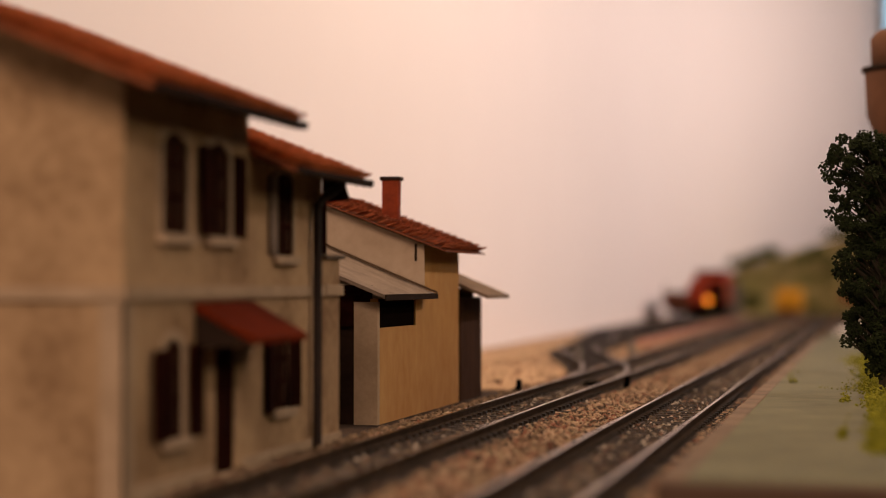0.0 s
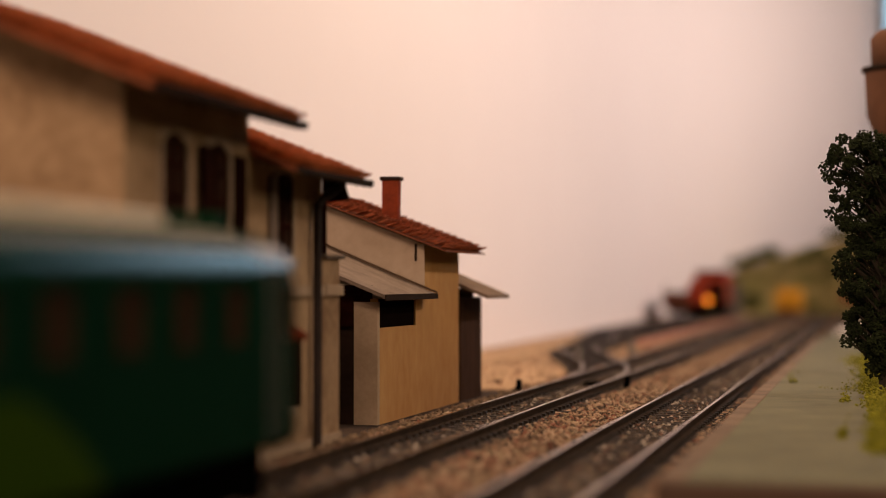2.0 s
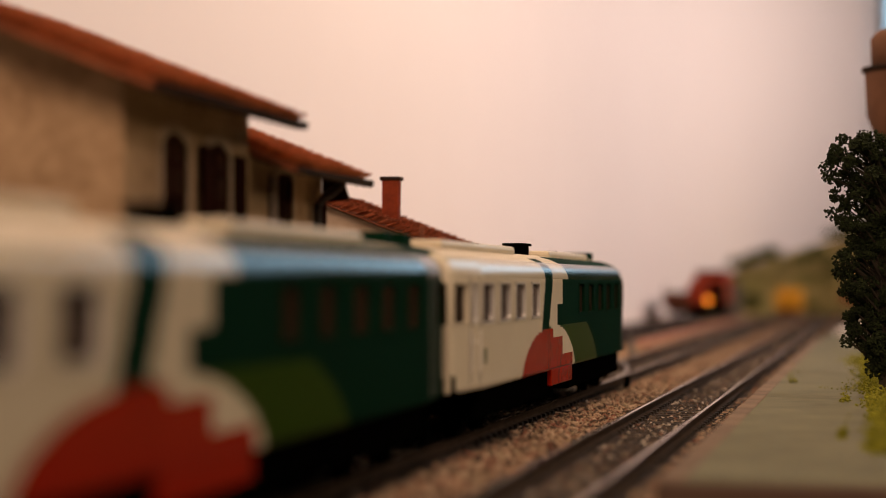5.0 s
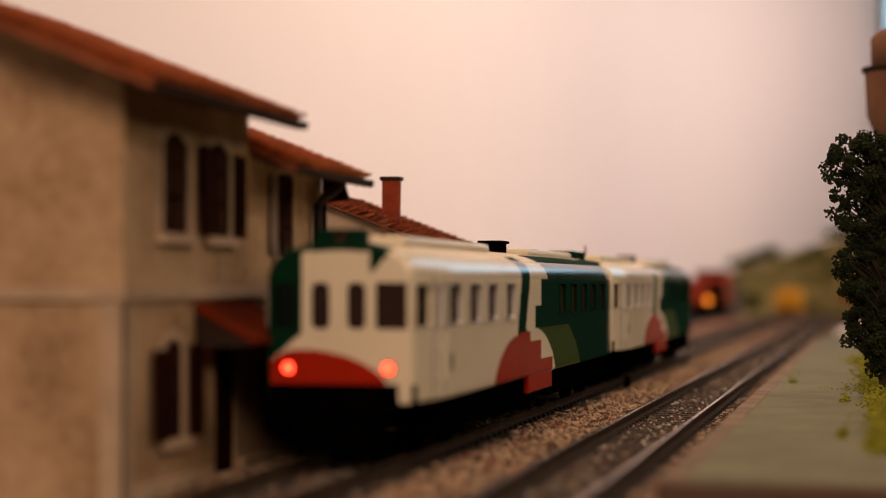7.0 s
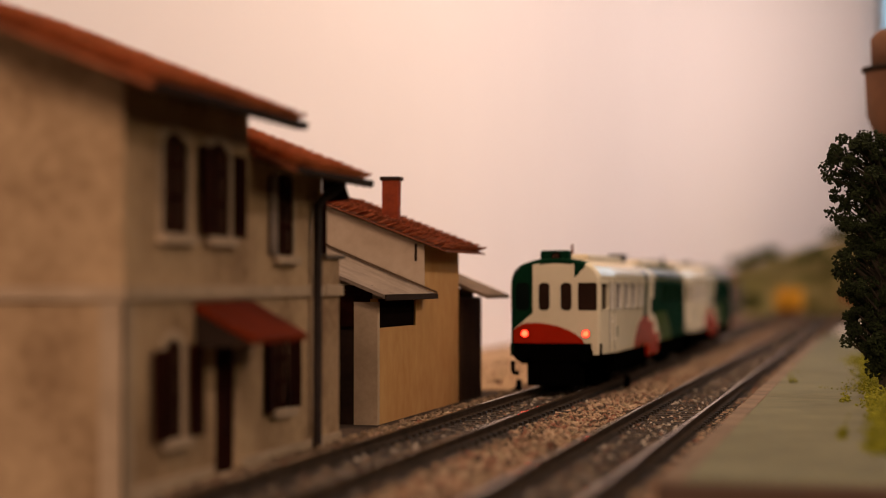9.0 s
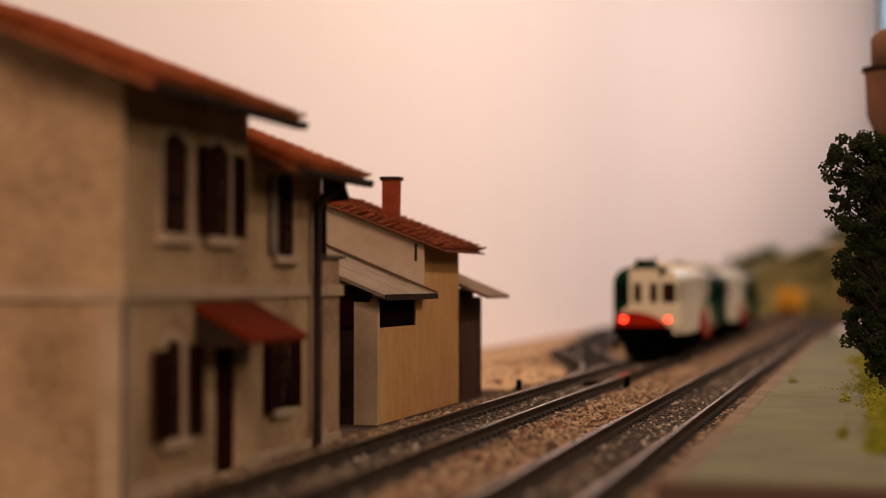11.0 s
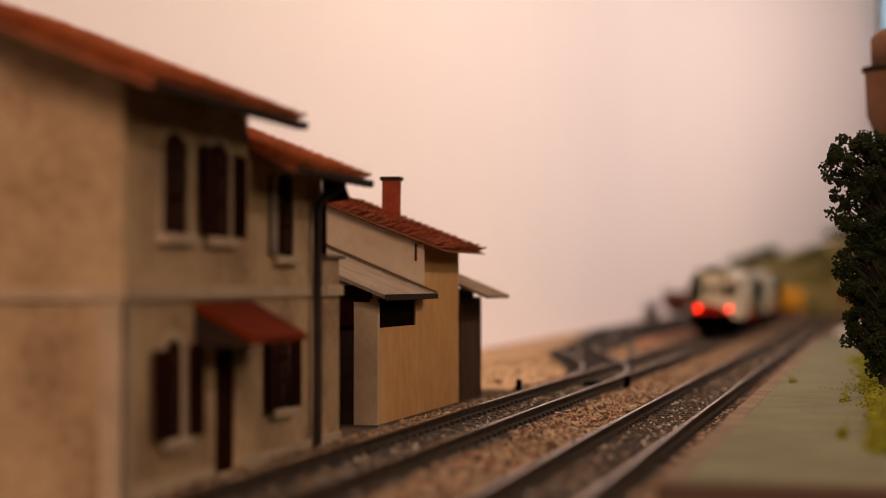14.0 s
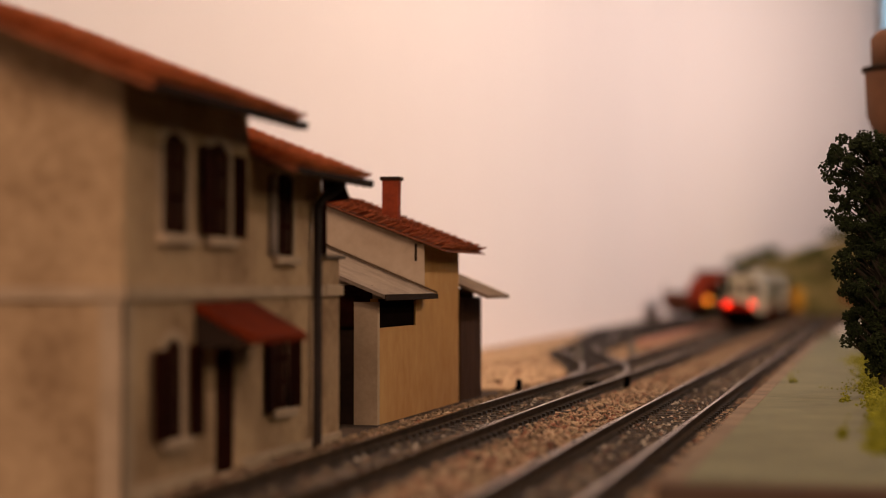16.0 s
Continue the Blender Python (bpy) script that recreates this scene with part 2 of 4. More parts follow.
def setting():
    bm = bmesh.new()
    box(bm, -170, 190, -60, 3250, GROUND - 30, GROUND)
    structure("ground", bm, EARTH, "brown earth-coloured model railway baseboard", "ground")
    bm = bmesh.new()
    prism(bm, [(-24, 690), (-62, 700), (-112, 720), (-122, 1500), (-128, 2400), (-34, 2400), (-30, 1300), (-24, 900)], "z", GROUND - 1, GROUND + 0.6)
    structure("sandy_ground", bm, SAND, "pale sandy ground behind the tracks", "ground")
    # the backdrop: a painted board beside the layout that turns behind the far hill
    path = [(-118, -300), (-118, 500), (-118, 1000), (-122, 1500), (-128, 2000), (-130, 2400)]
    path[-3:] = [(-122, 1700)]
    path += [(-126 + 700 * (1 - math.cos(radians(a))), 2000 + 1300 * math.sin(radians(a))) for a in range(0, 49, 4)]
    path += [(105, 2966)]
    bm = bmesh.new()
    rows = [[bm.verts.new((x, y, z)) for x, y in path] for z in (GROUND - 30, 520)]
    back = [[bm.verts.new((x - 8, y + 8, z)) for x, y in path] for z in (GROUND - 30, 520)]
    for i in range(len(path) - 1):
        for r in (rows, back):
            bm.faces.new((r[0][i], r[0][i + 1], r[1][i + 1], r[1][i]))
        bm.faces.new((rows[1][i], rows[1][i + 1], back[1][i + 1], back[1][i]))
    ob = structure("backdrop", bm, BACKDROP, "plain pale pinkish painted backdrop board", "backdrop")
    for p in ob.data.polygons:
        p.use_smooth = True
    # the room, with a daylit window in its far wall
    X0, X1, Y0, Y1, Z0, Z1 = -1700, 1900, -1900, 3600, -1000, 1500
    for name, b, m in (("floor", (X0, X1, Y0, Y1, Z0 - 50, Z0), FLOORING), ("ceiling", (X0, X1, Y0, Y1, Z1, Z1 + 50), ROOM),
                       ("wall_west", (X0 - 50, X0, Y0, Y1, Z0, Z1), ROOM), ("wall_east", (X1, X1 + 50, Y0, Y1, Z0, Z1), ROOM),
                       ("wall_south", (X0, X1, Y0 - 50, Y0, Z0, Z1), ROOM)):
        bm = bmesh.new()
        box(bm, *b)
        structure(name, bm, m, "plain painted room " + name.split("_")[0], name.split("_")[0])
    bm = bmesh.new()
    wx0, wx1, wz0, wz1 = 112, 1000, 440, 1250
    for b in ((X0, wx0, Y1, Y1 + 50, Z0, Z1), (wx1, X1, Y1, Y1 + 50, Z0, Z1), (wx0, wx1, Y1, Y1 + 50, Z0, wz0), (wx0, wx1, Y1, Y1 + 50, wz1, Z1)):
        box(bm, *b)
    structure("wall_north", bm, ROOM, "plain painted room wall with a window opening", "wall")
    w = thing("window_1", (wx0, Y1 + 20, wz0), "daylit room window with a plain frame", "window", kind="structure")
    boxes("window_frame", [(0, 8, 0, 20, 0, 810), (880, 888, 0, 20, 0, 810), (8, 880, 0, 20, 0, 20), (8, 880, 0, 20, 790, 810), (430, 460, 0, 20, 20, 790)], ROOM, w)


setting()


# ---- tracks ----
def rail_mesh(line, half):
    """A rail along a line of (x, y), with foot, web and head; the head's top is polished."""
    prof = [(-1.3, -2.5), (1.3, -2.5), (1.3, -2.1), (0.35, -1.7), (0.35, -0.8), (0.55, -0.6), (0.55, -0.12), (0.4, 0.0), (-0.4, 0.0), (-0.55, -0.12), (-0.55, -0.6), (-0.35, -0.8), (-0.35, -1.7), (-1.3, -2.1)]
    bm = bmesh.new()
    rings = []
    for i, (x, y) in enumerate(line):
        a, b = Vector(line[max(0, i - 1)]), Vector(line[min(len(line) - 1, i + 1)])
        d = (b - a).normalized()
        n = Vector((d.y, -d.x))
        rings.append([bm.verts.new((x + n.x * (half + px), y + n.y * (half + px), pz)) for px, pz in prof])
    k = len(prof)
    for r, q in zip(rings, rings[1:]):
        for j in range(k):
            f = bm.faces.new((r[j], r[(j + 1) % k], q[(j + 1) % k], q[j]))
            f.material_index = 1 if j == 7 else 0
    bm.faces.new(rings[0])
    bm.faces.new(rings[-1][::-1])
    return bm


def sleeper_data():
    bm = bmesh.new()
    box(bm, -15, 15, -1.5, 1.5, -4.6, -2.5, bevel=0.25)
    for s in (-8.8, 8.8):
        for d in (-1.9, 1.9):
            box(bm, s + d - 0.5, s + d + 0.5, -1.0, 1.0, -2.5, -1.75)
    return finish("sleeper", bm, SLEEPER)


SLEEPER_ME = sleeper_data()


def track(name, line, label, pitch=7.2):
    t = thing(name, (0, 0, 0), label, "track", kind="structure")
    for half in (-8.8, 8.8):
        part("rail", rail_mesh(line, half), [RAIL_SIDE, RAIL_TOP], t, "steel rail with polished head")
    run, due = 0.0, 0.0
    for (xa, ya), (xb, yb) in zip(line, line[1:]):
        seg = math.hypot(xb - xa, yb - ya)
        while due < run + seg:
            k = (due - run) / seg
            ob = new("sleeper", SLEEPER_ME)
            ob.parent = t
            ob.location = Vector((xa + (xb - xa) * k, ya + (yb - ya) * k, random.uniform(-0.08, 0.05))) * MM
            ob.rotation_euler = (0, 0, math.atan2(-(xb - xa), yb - ya) + random.uniform(-0.015, 0.015))
            due += pitch
        run += seg
    return t


T2 = 45.4
T3 = -60.0
track("track_main", [(0, 180), (0, 2330)], "straight track with dark sleepers and shiny rails")
track("track_platform", [(T2, 180), (T2, 2330)], "straight track beside the low platform")


def s_curve(x0, x1, y0, y1, n=24):
    return [(x0 + (x1 - x0) * (3 * k * k - 2 * k ** 3), y0 + (y1 - y0) * k) for k in [i / n for i in range(n + 1)]]


track("track_siding", s_curve(-1.2, T3, 720, 1130) + [(T3, 2250)], "siding that branches off to the back of the layout")
track("track_loop", s_curve(T3 - 1, T3 - 33, 1130, 1480) + [(T3 - 33, 2250)], "second siding curving away near the backdrop")


def ballast():
    rng = np.random.default_rng(7)

    def cover(n, x0, x1, y0, y1, size):
        x, y = rng.uniform(x0, x1, n), rng.uniform(y0, y1, n)
        # the bed stands highest between the sleepers and falls off to its sides
        near_rail = np.zeros(n, bool)
        for c in (0, T2):
            for s in (-8.8, 8.8):
                near_rail |= np.abs(x - c - s) < rng.uniform(2.0, 4.2, n)
        z = np.full(n, -2.95) + rng.uniform(-0.45, 0.35, n) + np.where(x < -18, -0.7, 0.0)
        between = (x > 17) & (x < T2 - 17)
        z += np.where(between, 0.5, 0) + 0.5 * np.sin(x * 0.21 + np.sin(y * 0.06)) * between
        z = np.where(near_rail, -3.9, z)
        return np.stack([x, y, z], 1), rng.uniform(0.55, 1.0, n) * size * np.where(near_rail, 0.6, 1.0)
    parts = [cover(12000, -22, 63, 190, 420, 1.05), cover(26000, -22, 63, 420, 860, 1.0), cover(15000, -22, 63, 860, 1350, 1.05), cover(8000, -22, 63, 1350, 2300, 1.6)]
    cs, ss = np.concatenate([p[0] for p in parts]), np.concatenate([p[1] for p in parts])
    edge = rng.uniform(10.5, 15.5, len(cs))
    bed = (np.abs(cs[:, 0]) < edge) | (np.abs(cs[:, 0] - T2) < edge)
    for name, pick, m, label in (("ballast", bed, BALLAST, "dark grey stone chippings between the rails"), ("ballast_shoulder", ~bed, SHOULDER, "tan and pinkish stone chippings beside the tracks")):
        tagged(new(name, pebbles(name, cs[pick], ss[pick] * (1.0 if name == "ballast" else 1.12), m, rng)), label, "ballast", kind="stuff")
    # pale kerb of larger stones along the buildings
    n = 900
    y = rng.uniform(330, 700, n)
    c = np.stack([rng.normal(-21.0, 0.9, n), y, rng.uniform(-4.0, -2.6, n)], 1)
    ob = new("gravel_edge", pebbles("gravel_edge", c, rng.uniform(0.7, 1.3, n), mat("pale_gravel", (0.17, 0.115, 0.07), (0.09, 0.06, 0.035), 250, 0.9, 0.3, random_by="island", jitter=0.4), rng))
    tagged(ob, "pale coarse gravel along the foot of the buildings", "gravel", kind="stuff")
    n = 5000
    y = 700 + 1300 * rng.uniform(0, 1, n) ** 0.7
    x = rng.uniform(-75, -20, n)
    ob = new("sparse_gravel", pebbles("sparse_gravel", np.stack([x, y, rng.uniform(-3.8, -3.0, n)], 1), rng.uniform(0.6, 1.3, n), SHOULDER, rng))
    tagged(ob, "scattered chippings along the sidings", "gravel", kind="stuff")


ballast()


def point_levers():
    """Small black point machines beside the turnout."""
    for x, y, h in ((-18, 663, 5.4), (15.2, 688, 5.6)):
        t = thing("point_lever", (x, y, -4), "small black point lever beside the rails", "point lever", "point levers")
        boxes("base", [(-1.6, 1.6, -3, 3, 0, 1.5)], BLACK, t, 0.2)
        bm = bmesh.new()
        tube(bm, (0, 0, 1.2), (0.3, 0, h), 1.1, 0.9, 10)
        part("post", bm, BLACK, t)
    t = thing("point_drive", (1.5, 706, -4), "low black point drive between the rails", "point drive")
    boxes("case", [(-3.5, 4.0, -4, 4, 0, 2.9)], BLACK, t, 0.3)
    boxes("rod", [(-7.5, -3.5, -0.5, 0.5, 1.2, 1.8)], BLACK, t)
    for x, y in ((-33, 905), (-20, 1000)):
        t = thing("track_marker", (x, y, -4), "pale stubby clearance marker beside the turnout", "marker", "track markers")
        boxes("post", [(-1.6, 1.6, -1, 1, 0, 9)], GREYP, t, 0.3)


point_levers()


def siding_path():
    bm = bmesh.new()
    box(bm, T3 + 16, T3 + 27, 1180, 2000, GROUND, -1.4, bevel=0.4)
    structure("siding_path", bm, PINKPAVE, "reddish paved path beside the siding", "path")


siding_path()


# ---- platform ----
def platform():
    p = thing("platform", (64.4, 326, GROUND), "low grey-green platform with worn stone coping", "platform", kind="structure")
    boxes("slab", [(3.8, 110, 0, 830, -1, 5.9)], PLATFORM, p, 0.3)
    boxes("edge_wall", [(0.8, 3.8, 0.4, 830, -1, 4.2)], COPING, p)
    bm = bmesh.new()
    box(bm, 0, 4.2, 0, 20.6, 4.2, 6.1, bevel=0.35)
    me = finish("coping_stone", bm, COPING)
    for i in range(40):
        ob = new("coping_stone", me)
        ob.parent = p
        ob.location = Vector((random.uniform(-0.15, 0.1), 0.2 + i * 20.7, random.uniform(-0.08, 0.08))) * MM
    boxes("end_ramp", [(4, 60, 830, 960, -1, 5.6)], PLATFORM, p, 0.5)
    boxes("front_edge", [(0, 110, -4, 0, -1, 5.4)], BOARD, p, 0.3)
    rng = np.random.default_rng(3)
    cs, ss = [], []
    for cx, cy, r, n in ((101, 560, 4, 900), (103, 600, 6, 1400), (101, 520, 4, 800), (105, 470, 5, 900), (104, 690, 8, 1100), (99, 760, 7, 700), (105, 420, 6, 900), (100, 700, 7, 1100), (96, 830, 8, 1100), (99, 620, 5, 1500), (103, 505, 4, 1700), (106, 545, 5, 2000), (104, 450, 4, 1100), (100, 640, 5, 1200), (100, 430, 2.4, 1200), (99.5, 395, 2.2, 900), (100, 480, 2.8, 1100), (101, 530, 4, 1800), (90.5, 547, 1.1, 40), (92, 421, 1.0, 60)):
        x, y = rng.normal(cx, r * 0.5, n), rng.normal(cy, r * 2.6, n)
        cs.append(np.stack([x, y, 2.0 + rng.exponential(0.8, n)], 1))
        ss.append(rng.uniform(0.25, 0.6, n))
    # weeds that have sprung up through the paving, each a small tuft
    for cx, cy in ((72.7, 648), (72.9, 649), (90.5, 606), (94.5, 585), (91, 548)):
        n = 36
        cs.append(np.stack([rng.normal(cx, 0.7, n), rng.normal(cy, 1.0, n), 2.1 + rng.exponential(0.9, n)], 1))
        ss.append(rng.uniform(0.18, 0.4, n))
    # a broken line of crumbs across the paving
    n = 16
    cs.append(np.stack([np.linspace(81.5, 93, n) + rng.normal(0, 0.3, n), np.linspace(620, 606, n) + rng.normal(0, 2.5, n), np.full(n, 2.1)], 1))
    ss.append(rng.uniform(0.15, 0.4, n))
    ob = new("moss_patches", pebbles("moss_patches", np.concatenate(cs), np.concatenate(ss), MOSS, rng))
    tagged(ob, "yellow-green moss and weeds growing on the platform", "moss", kind="stuff")


platform()


# ---- buildings ----
PITCH = 0.386


def pierced_wall(bm, x, y0, y1, z0, z1, holes, depth):
    """A wall in the plane of x, with openings that go through it; depth runs to -x."""
    ys = sorted({y0, y1, *[h[0] for h in holes], *[h[1] for h in holes]})
    zs = sorted({z0, z1, *[h[2] for h in holes], *[h[3] for h in holes]})
    for a, b in zip(ys, ys[1:]):
        for c, d in zip(zs, zs[1:]):
            if any(h[0] <= a and b <= h[1] and h[2] <= c and d <= h[3] for h in holes):
                continue
            quad(bm, [(x, a, c), (x, b, c), (x, b, d), (x, a, d)])
            quad(bm, [(x - depth, a, c), (x - depth, a, d), (x - depth, b, d), (x - depth, b, c)])
    for a, b, c, d in holes + [(y0, y1, z0, z1)]:
        for p, q in (((a, c), (b, c)), ((b, c), (b, d)), ((b, d), (a, d)), ((a, d), (a, c))):
            quad(bm, [(x, *p), (x, *q), (x - depth, *q), (x - depth, *p)])
    bmesh.ops.remove_doubles(bm, verts=bm.verts, dist=0.001)


def arch(y0, y1, z0, z1, rise, n=10):
    """The outline of an opening with a segmental head, from its lower left corner round."""
    pts = [(y0, z0)]
    for i in range(n + 1):
        k = i / n
        pts.append((y0 + (y1 - y0) * k, z1 - rise + rise * math.sin(math.pi * k) ** 0.8 if 0 < k < 1 else z1 - rise))
    return pts + [(y1, z0)]


def surround(bm, x, y0, y1, z0, z1, rise, w=1.6, t=0.3):
    """A raised plaster band round an arched opening."""
    inner, outer = arch(y0, y1, z0, z1, rise), arch(y0 - w, y1 + w, z0, z1 + w, rise)
    for (a, b), (c, d) in zip(zip(inner, inner[1:]), zip(outer, outer[1:])):
        for xa, xb in ((x + t, x - 1.0),):
            quad(bm, [(xa, *a), (xa, *b), (xa, *d), (xa, *c)])
            quad(bm, [(xa, *c), (xa, *d), (xb, *d), (xb, *c)])
            quad(bm, [(xa, *b), (xa, *a), (xb, *a), (xb, *b)])


def shutter(name, parent, hinge, width, z0, z1, angle, label="", wood=None):
    """A louvred leaf, hinged on a vertical edge; angle 0 lies along +y, 180 along -y, 90 stands out from the wall."""
    bm = bmesh.new()
    box(bm, -0.35, 0.35, 0, width, z0, z0 + 1.0)
    box(bm, -0.35, 0.35, 0, width, z1 - 1.0, z1)
    box(bm, -0.35, 0.35, 0, 0.8, z0 + 1.0, z1 - 1.0)
    box(bm, -0.35, 0.35, width - 0.8, width, z0 + 1.0, z1 - 1.0)
    box(bm, -0.3, -0.2, 0.8, width - 0.8, z0 + 1.0, z1 - 1.0)
    bmesh.ops.remove_doubles(bm, verts=bm.verts, dist=0.001)
    wood = wood or WOOD
    ob = part(name, bm, wood, parent, label)
    z = z0 + 1.3
    sl = bmesh.new()
    prism(sl, [(-0.2, 0.5), (0.3, 0.0), (0.3, 0.12), (-0.2, 0.62)], "y", 0.8, width - 0.8)
    me = finish("slat", sl, wood)
    while z < z1 - 1.6:
        s = new("slat", me)
        s.parent = ob
        s.location = (0, 0, z * MM)
        z += 1.0
    ob.location = Vector(hinge) * MM
    ob.rotation_euler = (0, 0, -radians(angle))
    return ob


def window(parent, x, y0, y1, z0, z1, rise=2.2, sill=True):
    """An arched window: plaster surround, dark wooden leaves set back, glass and a sill."""
    bm = bmesh.new()
    surround(bm, x, y0, y1, z0, z1, rise)
    w = part("window", bm, PLASTER_TRIM, parent, "arched window with plaster surround and dark wooden leaves")
    mid = (y0 + y1) / 2
    bm = bmesh.new()
    for a, b in ((y0, mid - 0.15), (mid + 0.15, y1)):
        box(bm, x - 0.6, x - 0.1, a, a + 1.0, z0, z1)
        box(bm, x - 0.6, x - 0.1, b - 1.0, b, z0, z1)
        for z in (z0, z0 + (z1 - z0) * 0.33, z0 + (z1 - z0) * 0.66, z1 - 1.2):
            box(bm, x - 0.6, x - 0.1, a + 1.0, b - 1.0, z, z + 1.0)
    part("frame", bm, WOOD, w)
    for a, b in ((y0 + 0.8, mid - 0.9), (mid + 0.9, y1 - 0.8)):
        boxes("pane", [(x - 0.45, x - 0.3, a, b, z0 + 0.5, z1 - 0.5)], GLASS, w)
    if sill:
        boxes("sill", [(x - 1.0, x + 1.6, y0 - 2.2, y1 + 2.2, z0 - 1.9, z0)], PLASTER_TRIM, w, 0.25)
    return w


def tile_data():
    """One curved clay tile, 4.6 long down the slope (local -y), 2.7 wide."""
    bm = bmesh.new()
    n = 6
    rings = []
    for y, r, z in ((0.35, 1.1, 0.1), (-4.75, 1.25, 0.32)):
        outer = [bm.verts.new((-r * math.cos(math.pi * k / n), y, z + r * 0.75 * math.sin(math.pi * k / n))) for k in range(n + 1)]
        inner = [bm.verts.new((-(r - 0.3) * math.cos(math.pi * k / n), y, z + (r - 0.3) * 0.75 * math.sin(math.pi * k / n))) for k in range(n + 1)]
        rings.append((outer, inner))
    (o1, i1), (o2, i2) = rings
    for k in range(n):
        bm.faces.new((o1[k], o1[k + 1], o2[k + 1], o2[k]))
        bm.faces.new((o2[k], o2[k + 1], i2[k + 1], i2[k]))
        bm.faces.new((i1[k], i2[k], i2[k + 1], i1[k + 1]))
    return finish("tile", bm, TILE)


TILE_ME = tile_data()
OLD_TILE_ME = TILE_ME.copy()
OLD_TILE_ME.materials[0] = OLD_TILE


def tiled_slope(roof, eave_x, eave_z, y0, y1, cols, courses, step=2.5, tile=None, joined=None):
    """Lays tiles on a slope that rises to -x from the eave; eave_z is the bed's top at the eave. The upper courses are one mesh."""
    a = math.atan(PITCH)
    w = (y1 - y0) / cols
    single = 290 // cols
    tile, joined = tile or TILE_ME, joined or TILE_JOINED
    verts, faces = [], []
    src_v, src_f = [v.co / MM for v in TILE_ME.vertices], [tuple(p.vertices) for p in TILE_ME.polygons]
    for r in range(courses):
        for c in range(cols):
            d = step * (r + 1) - 0.4
            m = Matrix.Translation((eave_x - d * math.cos(a), y0 + w * (c + 0.5) + random.uniform(-0.12, 0.12), eave_z + d * math.sin(a) + random.uniform(-0.08, 0.12)))
            m = m @ Matrix.Rotation(radians(90) + random.uniform(-0.03, 0.03), 4, "Z") @ Matrix.Rotation(-a + random.uniform(-0.02, 0.02), 4, "X") @ Matrix.Diagonal((w / 2.6, 0.58, 0.27, 1))
            if r < single:
                ob = new("tile", tile)
                ob.parent = roof
                m.translation *= MM
                ob.matrix_basis = m
            else:
                faces += [tuple(k + len(verts) for k in f) for f in src_f]
                verts += [tuple(m @ v) for v in src_v]
    if verts:
        ob = new("upper_tiles", raw("upper_tiles", verts, faces, joined))
        ob.parent = roof
        ob["kind"] = "stuff"


def roof_slab(parent, eave_x, eave_z, ridge_x, y0, y1, thick, label, far_x=None, bed=TILE_BED):
    """A gabled roof slab whose visible slope falls to +x; the other slope closes it behind the ridge."""
    rz = eave_z + (eave_x - ridge_x) * PITCH
    far_x = 2 * ridge_x - eave_x if far_x is None else far_x
    fz = rz - (ridge_x - far_x) * PITCH
    bm = bmesh.new()
    prism(bm, [(eave_x, eave_z), (ridge_x, rz), (far_x, fz), (far_x, fz - thick), (ridge_x, rz - thick), (eave_x, eave_z - thick)], "y", y0, y1)
    return part("roof", bm, bed, parent, label)


